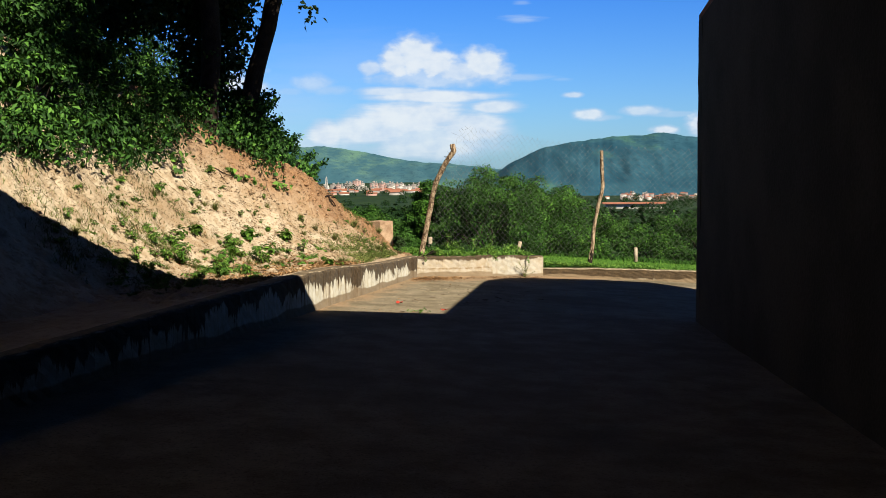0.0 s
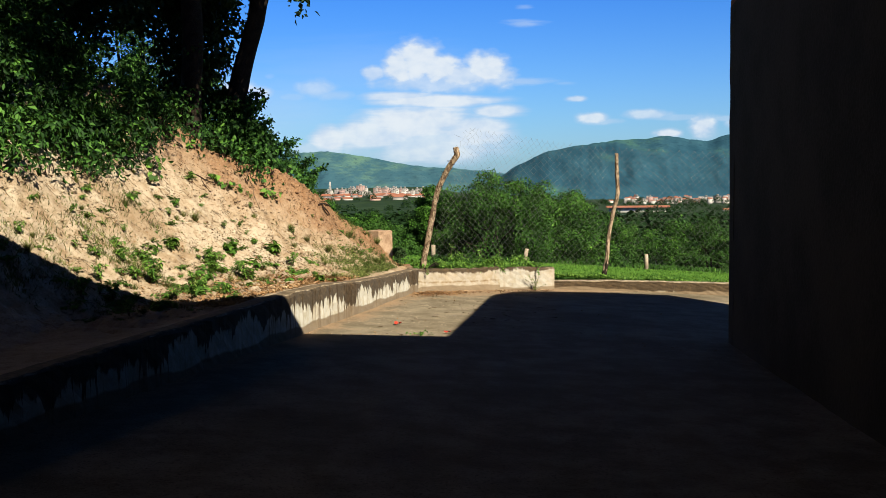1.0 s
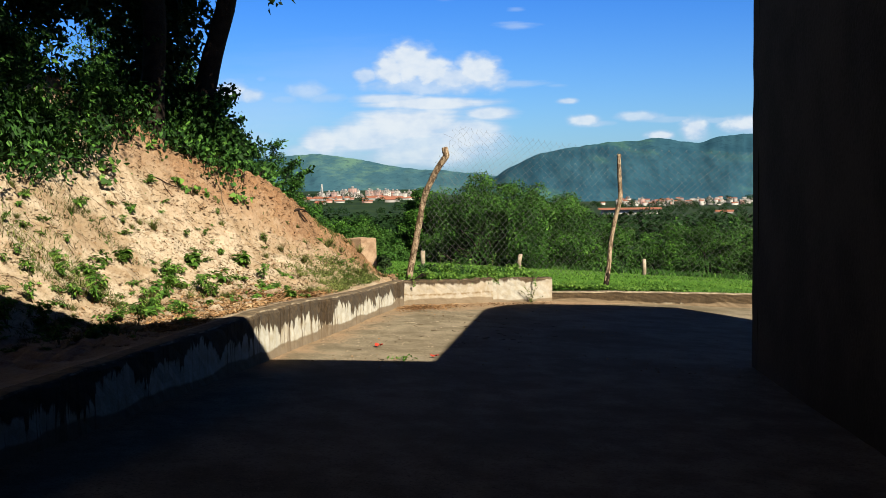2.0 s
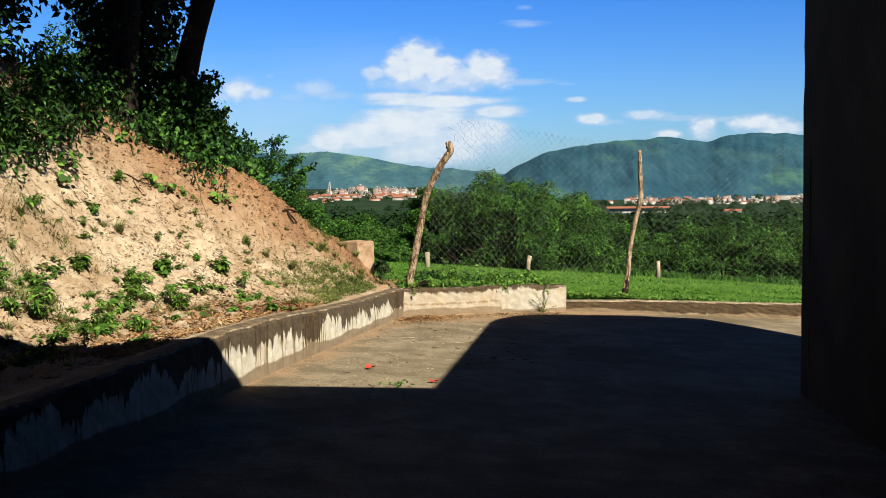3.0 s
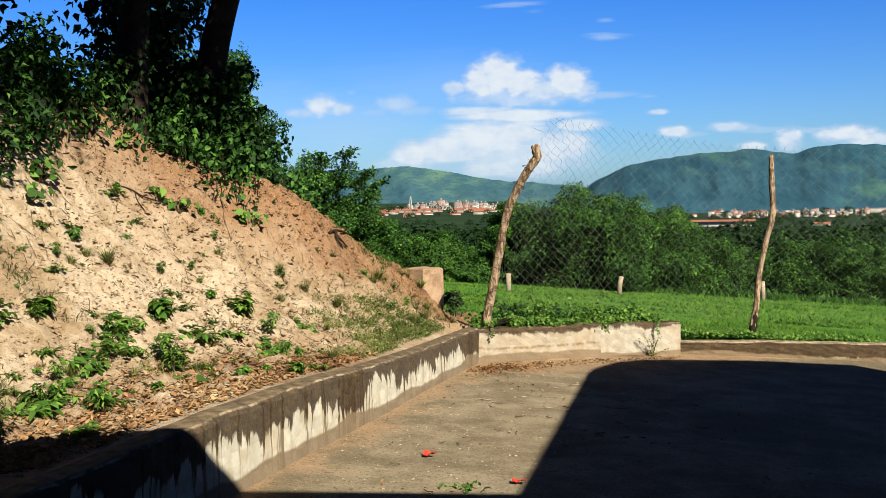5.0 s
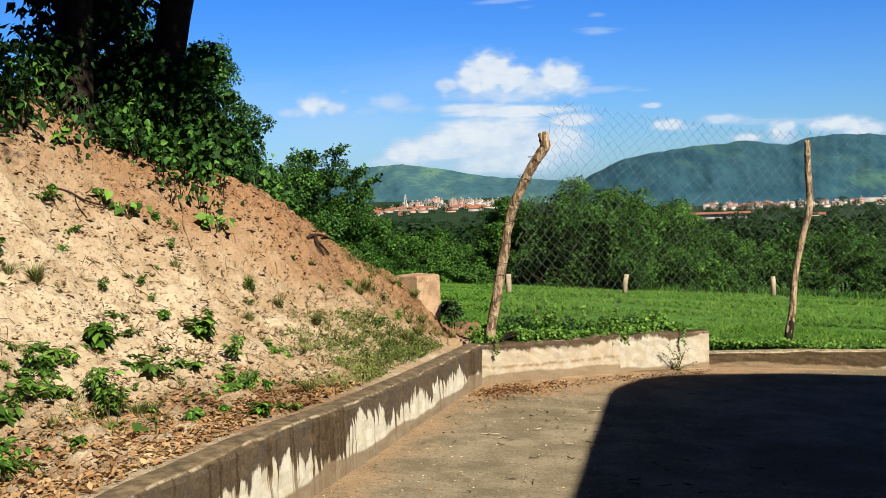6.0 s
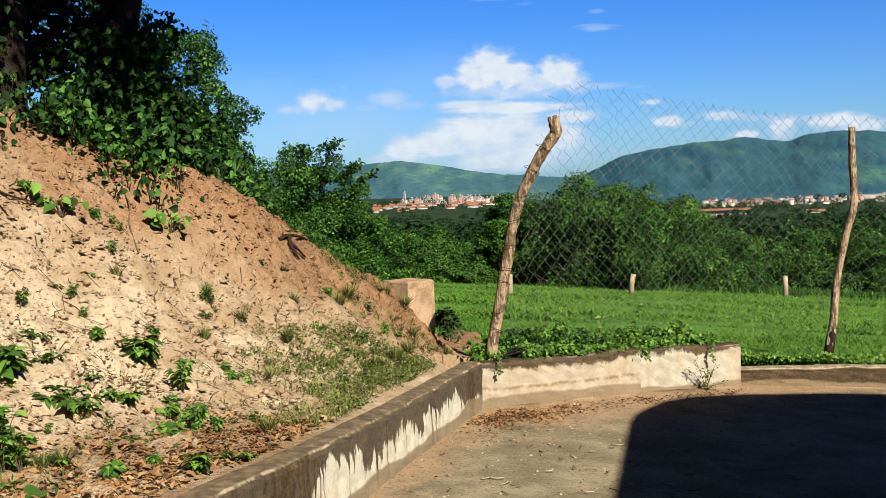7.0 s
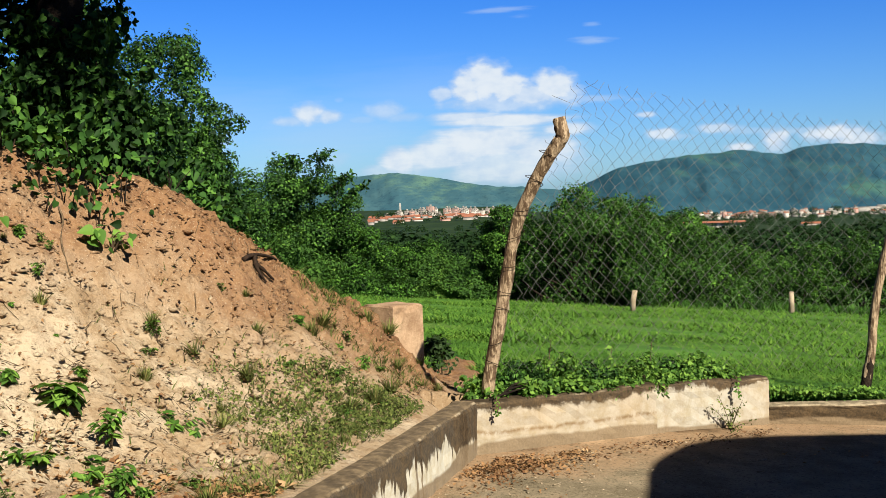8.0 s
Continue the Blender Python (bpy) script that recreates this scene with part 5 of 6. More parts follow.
def build_creeping_weeds():
    """Leafy ground cover on the earth behind the cream wall, and shoots that hang over it."""
    rng = np.random.default_rng(27)
    n = 12000
    u, back = rng.uniform(.10, 1.0, n), rng.random(n) ** 1.6 * 0.76 + 0.07
    x = -0.60 + 1.92 * u - 0.6 * back
    y = 18.98 + 1.45 * u + 0.8 * back
    grow = np.where(u > .45, 1.0, 0.55)
    z = meadow_z(x, y) + rng.random(n) * (0.05 + 0.20 * np.exp(-((back - .22) / .25) ** 2) * grow * np.clip(.5 + .8 * lumps(x, y, 3.6, 2.0), .05, 1.2))
    at = np.stack([x, y, z + np.where(u > .6, .06, .02)], 1)
    v, f = leaf_arrays(at, rng.normal(size=at.shape) * .5 + (0.2, -.4, .7), 0.038, 0.36, rng, .15, .2)
    solid("ground_creeper", v, f, LEAF_WEED, None, "small-leaved creeper on the earth behind the wall", False, "stuff", "creeper")
    for i, (u, drop) in enumerate([(.04, .08), (.86, .09)]):
        x, y, z = -0.70 + 2.0 * u, 18.90 + 1.48 * u, 0.263 - 0.13 * u
        line = curve_through([(x, y + .10, z + .03), (x + .01, y - .005, z + .015), (x + .015, y - .035, z - drop * .5), (x + .02, y - .035, z - drop)], 8)
        t = thing("hanging_vine", line[0], "thin vine hanging over the cream wall", "vine")
        v, f = tube(line, [.003, .002], 5, 0, i)
        solid("stem", v, f, TWIG, t)
        at = line[2:].repeat(3, 0) + rng.normal(size=(18, 3)) * .008
        v, f = leaf_arrays(at, rng.normal(size=at.shape) * .4 + (.3, -.8, .3), .026, .36, rng, .1, .4)
        solid("leaves", v, f, LEAF_WEED, t, kind="stuff")
    for k, (x, y, r, h) in enumerate([(-.42, 19.42, .16, .20), (-.22, 19.62, .20, .26), (.02, 19.75, .18, .20), (.30, 19.98, .22, .22), (.62, 20.22, .22, .22), (.95, 20.45, .18, .16), (-.58, 19.55, .14, .22)]):
        shrub("weed_bush", "dark leafy weeds growing behind the cream wall", (x, y, float(meadow_z(x, y)) - .02), (r, r * .8, h), 18, .07, 900, .034, LEAF_WEED if k % 2 else LEAF_SHRUB, 620 + k, .3, .3, .2, False, 4)
    for k, (x, y, h) in enumerate([(.42, 20.2, .42), (-.30, 19.6, .40), (.12, 19.95, .34)]):
        z = float(meadow_z(x, y))
        w = thing("weed_stalk", (x, y, z), "thin upright weed stalk behind the cream wall", "weed")
        line = curve_through([(x, y, z - .02), (x + .01, y, z + h * .6), (x + .03, y + .01, z + h)], 8)
        v, f = tube(line, [.004, .002], 5, 0, k)
        solid("stem", v, f, TWIG, w)
        at = line[2:].repeat(5, 0) + rng.normal(size=(30, 3)) * .014
        v, f = leaf_arrays(at, rng.normal(size=at.shape) * .5 + (.2, -.4, .6), .045, .3, rng, .15, .4)
        solid("leaves", v, f, LEAF_WEED, w, kind="stuff")
    # a weed rooted in the joint between the wall's foot and the yard
    w = thing("wall_weed", (0.98, 20.12, -.2), "sprawling yellow-green weed at the foot of the wall", "weed")
    stems, at = [], []
    for k in range(9):
        tip = np.array((0.97 + rng.uniform(-.18, .16), 20.06 - rng.uniform(.0, .12), -.2 + rng.uniform(.04, .27)))
        p = curve_through([(0.98, 20.14, -.2), (np.array((0.98, 20.1, -.16)) + tip) / 2, tip], 6)
        stems.append(tube(p, [.003, .0015], 4, 0, k))
        at.append(p[1:].repeat(4, 0) + rng.normal(size=(20, 3)) * .016)
    at = np.concatenate(at)
    v, f = leaf_arrays(at, rng.normal(size=at.shape) + (0, -.4, .6), .020, .34, rng, .1, .2)
    solid("leaves", v, f, LEAF_OLIVE, w, kind="stuff")
    v, f = joined(stems)
    solid("stem", v, f, TWIG, w, kind="stuff")


def build_litter():
    rng = np.random.default_rng(37)

    def scatter(name, x, y, z, size, label, mat=LITTER):
        at = np.stack([x, y, z + 0.004], 1)
        v, f = leaf_arrays(at, rng.normal(size=at.shape) * .35 + (0, 0, 1), size, .26, rng, .14, 0)
        solid(name, v, f, mat, None, label, False, "stuff", "litter")
    n = 900
    x, y = rng.uniform(-1.3, 3.0, n), rng.uniform(13.6, 19.6, n)
    keep = (lumps(x, y, 1.3, 4.0) + rng.normal(0, .3, n) > 0.35) & (x > side_x(y) + .06) & (y < 18.7 + .7 * (x + .7)) & (y < 20.3)
    scatter("yard_leaves", x[keep], y[keep], paving_z(x[keep], y[keep]), .030, "scattered dry leaves on the concrete yard")
    n = 2300
    along = rng.random(n) < .3
    u = rng.random(n) ** 2
    x = np.where(along, -0.6 + 1.2 * u, rng.normal(-.48, .17, n))
    y = np.where(along, 18.75 + 0.85 * u - np.abs(rng.normal(0, .12, n)), 18.62 + .62 * (x + .6) - np.abs(rng.normal(0, .32, n)))
    keep = (x > side_x(y) + .04) & (lumps(x, y, 3.3, 1.0) + rng.normal(0, .4, n) > -.1)
    scatter("leaf_drift", x[keep], y[keep], paving_z(x[keep], y[keep]) + rng.random(keep.sum()) * .025, .029, "drift of brown leaves in the corner of the walls")
    n = 700
    u = rng.random(n) ** 1.6
    x = -0.62 + 1.9 * u
    y = 18.78 + 1.38 * u - np.abs(rng.normal(0, .16, n))
    keep = (x > side_x(y) + .04) & (lumps(x, y, 4.1, 2.0) + rng.normal(0, .5, n) > 0)
    scatter("dark_drift", x[keep], y[keep], paving_z(x[keep], y[keep]) + rng.random(keep.sum()) * .02, .030, "dark rotting leaves along the foot of the wall", CRUMB)
    n = 4600
    y = rng.uniform(12.5, 16.6, n)
    d = np.abs(rng.normal(.35, .42, n))
    x = side_x(y) - .2 - d
    scatter("bank_leaves", x, y, bank_z(x, y) + rng.random(n) * .012, .042, "carpet of brown fallen leaves at the foot of the bank")
    n = 5200
    y = rng.uniform(12, 20, n)
    x = side_x(np.minimum(y, 18.9)) - .3 - rng.random(n) * 2.6
    scatter("bank_bits", x, y, bank_z(x, y) + rng.random(n) ** 2 * .02, .024, "dry leaves strewn over the bare bank")
    # dark flecks: loose crumbs, and painted stand-ins for shadowed pits in the soil
    n = 11000
    y = 12.5 + 7.4 * rng.random(n) ** .75
    x = side_x(np.minimum(y, 18.9)) - .25 - rng.random(n) * 2.9
    keep = lumps(x, y, 3.1, 5.0) + rng.normal(0, .5, n) > 0
    x, y = x[keep], y[keep]
    scatter("bank_dark_flecks", x, y, bank_z(x, y) + rng.random(len(x)) ** 2 * .03, .019, "dark crumbs of earth and bark and flecks for shadowed pits", CRUMB)
    # clods and stones
    n = 4500
    y = rng.uniform(11.8, 20.2, n)
    x = side_x(np.minimum(y, 18.9)) - .25 - rng.random(n) * 2.7
    z = bank_z(x, y)
    base = np.array([(1, 0, 0), (-1, 0, 0), (0, 1, 0), (0, -1, 0), (0, 0, 1), (0, 0, -1)], float)
    tri = np.array([(0, 2, 4), (2, 1, 4), (1, 3, 4), (3, 0, 4), (2, 0, 5), (1, 2, 5), (3, 1, 5), (0, 3, 5)])
    r = (.006 + .026 * rng.random((n, 1, 1)) ** 2) * rng.uniform(.4, 1.6, (n, 6, 1))
    v = base[None] * r * np.array((1.3, 1.0, .55)) + np.stack([x, y, z], 1)[:, None, :] + rng.normal(size=(n, 1, 3)) * .002
    solid("clods", v.reshape(-1, 3), (np.arange(n)[:, None, None] * 6 + tri[None]).reshape(-1, 3), SOIL, None, "small clods of earth on the bank", False, "stuff", "stones")
    n = 1300
    y = rng.uniform(16.2, 19.4, n)
    x = side_x(np.minimum(y, 18.9)) - 1.0 - rng.random(n) * 1.7
    keep = lumps(x, y, 2.7, 3.0) + rng.normal(0, .4, n) > .1
    x, y = x[keep], y[keep]
    n = len(x)
    r = (.005 + .022 * rng.random((n, 1, 1)) ** 3) * rng.uniform(.4, 1.6, (n, 6, 1))
    v = base[None] * r * np.array((1.2, 1.0, .8)) + np.stack([x, y, bank_z(x, y) + .008], 1)[:, None, :]
    solid("upper_clods", v.reshape(-1, 3), (np.arange(n)[:, None, None] * 6 + tri[None]).reshape(-1, 3), SOIL, None, "broken clods of clay on the upper bank", False, "stuff", "stones")
    # dark leaf flecks: litter, and stand-ins for shadowed holes under the crest
    n = 2600
    y = rng.uniform(15.8, 19.3, n)
    x = side_x(np.minimum(y, 18.9)) - 1.1 - rng.random(n) * 1.9
    keep = lumps(x, y, 3.4, 8.0) + rng.normal(0, .4, n) > .15
    x, y = x[keep], y[keep]
    scatter("crest_dark_flecks", x, y, bank_z(x, y) + .006 + rng.random(len(x)) * .02, .036, "dark leaf litter and flecks for shadowed holes below the crest", CRUMB)
    for k, (x, y) in enumerate([(-2.05, 17.6), (-2.75, 17.1), (-2.2, 18.3), (-3.1, 16.9), (-1.6, 17.9)]):
        rr = rng.uniform(.02, .035)
        v = base * rr * rng.uniform(.6, 1.2, (6, 1)) + (x, y, float(bank_z(x, y)) + rr * .3)
        solid("stone", v, tri, STONE, None, "pale stone lying on the bare bank", False, "", "stone")
    n = 3200
    x, y = rng.uniform(-1.3, 3.2, n), rng.uniform(13.4, 20.4, n)
    keep = (x > side_x(y) + .03) & (y < 18.85 + .72 * (x + .7)) & (lumps(x, y, 1.1, 2.0) + rng.normal(0, .5, n) > -.2)
    x, y = x[keep], y[keep]
    n = len(x)
    r = (.003 + .007 * rng.random((n, 1, 1)) ** 2) * rng.uniform(.4, 1.6, (n, 6, 1))
    v = base[None] * r * np.array((1.2, 1.0, .6)) + np.stack([x, y, paving_z(x, y) + .008 * lumps(x, y, 1.3, 2.0)], 1)[:, None, :]
    solid("yard_grit", v.reshape(-1, 3), (np.arange(n)[:, None, None] * 6 + tri[None]).reshape(-1, 3), STONE, None, "loose grit and sand grains on the yard", False, "stuff", "stones")
    # twigs on the bank, straws in the yard
    pieces = []
    for k in range(900):
        y = rng.uniform(12, 19.8)
        x = float(side_x(min(y, 18.9))) - .25 - rng.random() * 2.5
        a, l, c = rng.uniform(0, 6.28), rng.uniform(.03, .16), rng.normal(0, .03)
        pts = [(x + math.cos(a) * l * s - math.sin(a) * c * (s * s), y + math.sin(a) * l * s + math.cos(a) * c * s * s * 4) for s in (-.5, -.1, .5)]
        pieces.append(tube([(px, py, float(bank_z(px, py)) + .006 + .01 * (q == 1)) for q, (px, py) in enumerate(pts)], [.0028, .0015], 4, .1, k))
    v, f = joined(pieces)
    solid("twigs", v, f, TWIG, None, "thin dry twigs lying on the bank", False, "stuff", "twigs")
    pieces, dark = [], []
    for k in range(120):
        x, y = rng.normal(.10, .6), rng.normal(17.0, 1.2)
        if x < side_x(y) + .1:
            continue
        a, l = rng.uniform(0, 6.28), rng.uniform(.02, .09)
        (dark if k % 2 else pieces).append(tube([(x + math.cos(a) * l * s, y + math.sin(a) * l * s + .3 * l * s * s, float(paving_z(x, y)) + .010 + .010 * abs(s)) for s in (-.5, .1, .5)], [.0040, .0022], 5, .3, k))
    v, f = joined(dark)
    solid("dry_sticks", v, f, TWIG, None, "broken brown sticks on the concrete yard", False, "stuff", "twigs")
    v, f = joined(pieces)
    solid("straws", v, f, STAKE, None, "dry pale straws on the concrete yard", False, "stuff", "straw")
    for k, (x, y) in enumerate([(-.68, 14.88), (-.12, 14.39)]):
        q = np.array([(sx * (.038 if k < 2 else .02), sy * .024, 0) for sx in (-1, -.3, .4, 1) for sy in (-1, 0, 1)])
        q[:, 2] = .012 + rng.random(12) * .03
        q = np.concatenate([q, q - (0, 0, .004)]) + (x, y, float(paving_z(x, y)))
        f = [tuple(g) for g in grid_faces(4, 3)] + [tuple(g + 12)[::-1] for g in grid_faces(4, 3)]
        solid("wrapper", q, f, RED, None, "crumpled red wrapper lying on the yard", False, "", "litter")
    w = thing("weed_clump", (-.38, 14.22, .02), "small green weed growing in the concrete yard", "weed")
    at = np.array((-.38, 14.22, .02)) + rng.normal(size=(46, 3)) * (.06, .04, .012)
    v, f = leaf_arrays(at, rng.normal(size=at.shape) * .5 + (0, 0, 1), .035, .3, rng, .1, 0)
    solid("leaves", v, f, LEAF_WEED, w, kind="stuff")


def build_roots():
    def stick(name, label, pts, radii, mat):
        z = [(x, y, float(bank_z(x, y)) + dz) for x, y, dz in pts]
        v, f = tube(curve_through(z, 14), radii, 6, .12, 3)
        solid(name, v, f, mat, None, label, True, "", "root")
    stick("dead_branch", "dark dead branch lying on the bank", [(-3.50, 17.08, .01), (-3.43, 17.16, .03), (-3.34, 17.21, .02), (-3.22, 17.33, .025)], [.010, .005], DARK_ROOT)
    stick("dead_branch", "thin forked dead twig lying on the bank", [(-3.40, 17.18, .02), (-3.36, 17.12, .03), (-3.27, 17.10, .01)], [.005, .003], DARK_ROOT)
    stick("pale_root", "thin pale root hanging down the bank", [(-3.02, 18.14, .04), (-2.98, 18.04, .02), (-2.90, 17.94, .03), (-2.86, 17.82, .015), (-2.76, 17.70, .0)], [.007, .004], TWIG)
    r = thing("root_stub", (-2.08, 18.95, 1.1), "black root stub sticking out of red earth", "root")
    pieces = []
    for a in [[(-2.14, 18.78, .01), (-2.109, 18.926, .03), (-2.06, 19.10, .03), (-2.043, 19.20, .02)], [(-2.106, 18.915, .03), (-2.075, 18.86, .015), (-2.027, 18.876, .0)], [(-2.10, 18.87, .02), (-2.053, 18.906, .025), (-2.012, 19.0, .01)]]:
        z = [(x, y, float(bank_z(x, y)) + dz + .02) for x, y, dz in a]
        pieces.append(tube(curve_through(z, 9), [.016, .007], 6, .2, 5))
    v, f = joined(pieces)
    solid("stub", v, f, DARK_ROOT, r)


# ---- fence, block, stakes ----
def fence_line(u):
    """Ground track of the wire: from the crooked post past the straight one, then along the kerb."""
    u = np.asarray(u, float)
    x = np.interp(u, [-0.4, 0, 1.5, 3.5, 10.5], [-0.96, -0.66, 0.46, 2.16, 9.0])
    y = np.interp(u, [-0.4, 0, 1.5, 3.5, 10.5], [19.0, 19.22, 20.16, 21.0, 22.55])
    return x, y


def build_fence():
    fence = thing("wire_fence", (0.8, 20.0, 0.1), "sagging chain-link fence on crooked wooden posts", "fence")
    p1 = [(-.675, 18.96, .12), (-.655, 18.95, .38), (-.59, 18.92, .68), (-.525, 18.88, 1.0), (-.475, 18.84, 1.25), (-.41, 18.8, 1.45), (-.29, 18.74, 1.68), (-.185, 18.69, 1.83), (-.158, 18.68, 1.87), (-.160, 18.68, 1.905), (-.176, 18.68, 1.985)]
    p1 = [(-.145 + (x + .145) * 1.032, 12.03 + (y - 12.03) * 1.032, 1.594 + (z - 1.594) * 1.032) for x, y, z in p1]
    v, f = tube(curve_through(p1, 40), [.047, .043, .041, .040, .040, .040, .042, .043, .038], 12, .13, 7)
    crooked = solid("post", v, f, POST_WOOD, fence, "crooked bare tree-branch post", True)
    p2 = [(2.115, 20.98, -.25), (2.12, 20.97, -.05), (2.165, 20.95, .22), (2.19, 20.93, .55), (2.26, 20.9, .95), (2.33, 20.87, 1.27), (2.315, 20.85, 1.62), (2.31, 20.83, 1.9)]
    v, f = tube(curve_through(p2, 34), [.041, .036, .033, .031, .034, .031, .026], 12, .13, 8)
    solid("post", v, f, POST_WOOD, fence, "straight grey-brown branch post", True)
    v, f = tube(curve_through(p2[:3], 10), [.048, .044, .036, .026], 12, .22, 18)
    solid("bark_wrap", v + (0.004, -.004, 0), f, BARK, fence, "dark peeling bark round the foot of the post", True)
    rng = np.random.default_rng(9)
    cell, rowh = 0.058, 0.052
    wires = []
    us = np.arange(0.03, 10.2, cell)
    for i, u0 in enumerate(us):
        top = np.interp(u0, [.0, .09, .25, .5, .6, .68, .85, 1.4, 2.1, 3.0, 5, 10], [.35, .75, 1.30, 1.74, 2.0, 2.22, 2.28, 2.19, 2.10, 2.0, 1.9, 1.8])
        x, y = fence_line(u0)
        foot = float(meadow_z(x, y)) + 0.18
        n = max(int((top - foot) / rowh), 3)
        k = np.arange(n + 1)
        crumple = np.exp(-((u0 - .75) / 0.45) ** 2) * np.clip((k / n - .55) * 2.2, 0, 1)
        zig = u0 + ((k + i) % 2) * cell + crumple * rng.normal(0, .013, n + 1)
        sag = 0.05 * np.sin(k / n * 3.1) * np.sin(u0 * 1.8)
        uu = zig - np.clip(k / n - .75, 0, 1) * 0.25 * np.exp(-((u0 - .8) / .3) ** 2)
        uu = uu + 0.05 * np.sin(u0 * 1.4 + k * .16) + 0.03 * np.sin(u0 * 3.7 - k * .3) + 0.10 * k / n
        wx, wy = fence_line(uu)
        z = foot + (top - foot) * k / n + rng.normal(0, .004, n + 1) + crumple * rng.normal(0, .010, n + 1)
        bow = 0.05 + sag + crumple * rng.normal(0, .03, n + 1) - np.clip(k / n, 0, 1) * 0.12 * np.exp(-(u0 / 1.2) ** 2)
        pts = np.stack([wx + .55 * bow, wy - .8 * bow, z], 1)
        lean = pts[-1] + np.array((rng.normal(0, .015), 0, .02))
        wires.append(tube(np.concatenate([pts, [lean]]), [.0014, .0014], 4, 0, i))
    v, f = joined(wires)
    solid("wire_mesh", v, f, WIRE, fence, "rusty galvanised chain link, torn loose at the top", kind="stuff")
    for z in (.45, .62, .78, .95, 1.12, 1.3, 1.47, 1.6, 1.75):
        cx = np.interp(z, [a[2] for a in p1], [a[0] for a in p1])
        cy = np.interp(z, [a[2] for a in p1], [a[1] for a in p1])
        a = np.linspace(0, 2 * math.pi * rng.uniform(.8, 1.2), 14)
        v, f = (tube(np.stack([cx + .054 * np.cos(a), cy + .054 * np.sin(a) , z + .05 * np.sin(a * .5 + rng.uniform(0, 3)) + .02 * a / 6], 1), [.0022, .0022], 4, 0, 1))
        solid("tie_wire", v, f, DARK_ROOT, crooked, "thin wire wound round the post")


def build_block():
    m, r, l = np.array((-1.43, 20.14)), np.array((-1.235, 20.33)), np.array((-1.69, 20.33))
    b = r + l - m
    n = 7
    rng = np.random.default_rng(3)
    corners = [m, r, b, l]
    V = []
    zs = [-.1, .2, .4, .55, .68, .725, .738]
    ins = [0, 0, 0, 0, 0, .004, .022]
    mid = (m + b) / 2
    for z, q in zip(zs, ins):
        for i in range(4):
            for s in np.arange(6) / 6:
                p = corners[i] * (1 - s) + corners[(i + 1) % 4] * s
                p = p + (mid - p) * (q * 3.5) + rng.normal(0, .004, 2)
                V.append((p[0], p[1], z + rng.normal(0, .003)))
    k = 24
    F = [(a * k + i, a * k + (i + 1) % k, (a + 1) * k + (i + 1) % k, (a + 1) * k + i) for a in range(len(zs) - 1) for i in range(k)]
    F.append(tuple((len(zs) - 1) * k + i for i in range(k)))
    solid("concrete_block", V, F, BLOCK, None, "weathered square concrete stub standing in the bank", False, "", "block")
    # a broken slab and the dead wood beside the crooked post
    p = [(-.66, 19.04, .25), (-.56, 19.12, .275), (-.44, 19.18, .30)]
    w = thing("dead_wood", (-.6, 19.1, .25), "split grey dead wood leaning beside the post", "wood")
    for k in range(3):
        v, f = tube(curve_through([(x + .02 * k, y + .03 * k, z + .02 * k * (1 if i else -.4)) for i, (x, y, z) in enumerate(p)], 9), [.004, .008, .003], 6, .4, k)
        solid("splinter", v, f, BARK, w)
    v, f = tube(curve_through([(-1.10, 19.82, .245), (-.98, 19.5, .215), (-.84, 19.22, .19)], 6), [.03, .025], 4, .1, 2)
    solid("broken_slab", v, f, BLOCK, None, "broken strip of concrete half sunk in earth", False, "", "slab")
    shrub("shrub", "dark little shrub beside the concrete stub", (-1.12, 20.55, float(land_z(-1.12, 20.55)) - .03), (.12, .13, .32), 22, .09, 1000, .045, LEAF_TREE, 611, .45, .3, .2, False, 3, low=-.8)
    shrub("shrub", "small weed bush at the foot of the post", (-.74, 19.2, .2), (.15, .12, .12), 12, .06, 360, .05, LEAF_WEED, 612, .3, .3, .2, False, 2)
    for k, (x, y, h) in enumerate([(5.5, 41.4, .56), (1.27, 37.3, .48), (-1.35, 33.5, .42)]):
        z = float(meadow_z(x, y))
        tip = (x + (.05 if k == 1 else .01), y, z + h)
        v, f = tube([(x, y, z - .1), (x + .005, y, z + h * .5), tip], [.075 if k == 0 else .065, .06], 8, .08, k)
        solid("stake", v, f, STAKE, None, "short pale wooden stake at the meadow's edge", False, "", "stake")


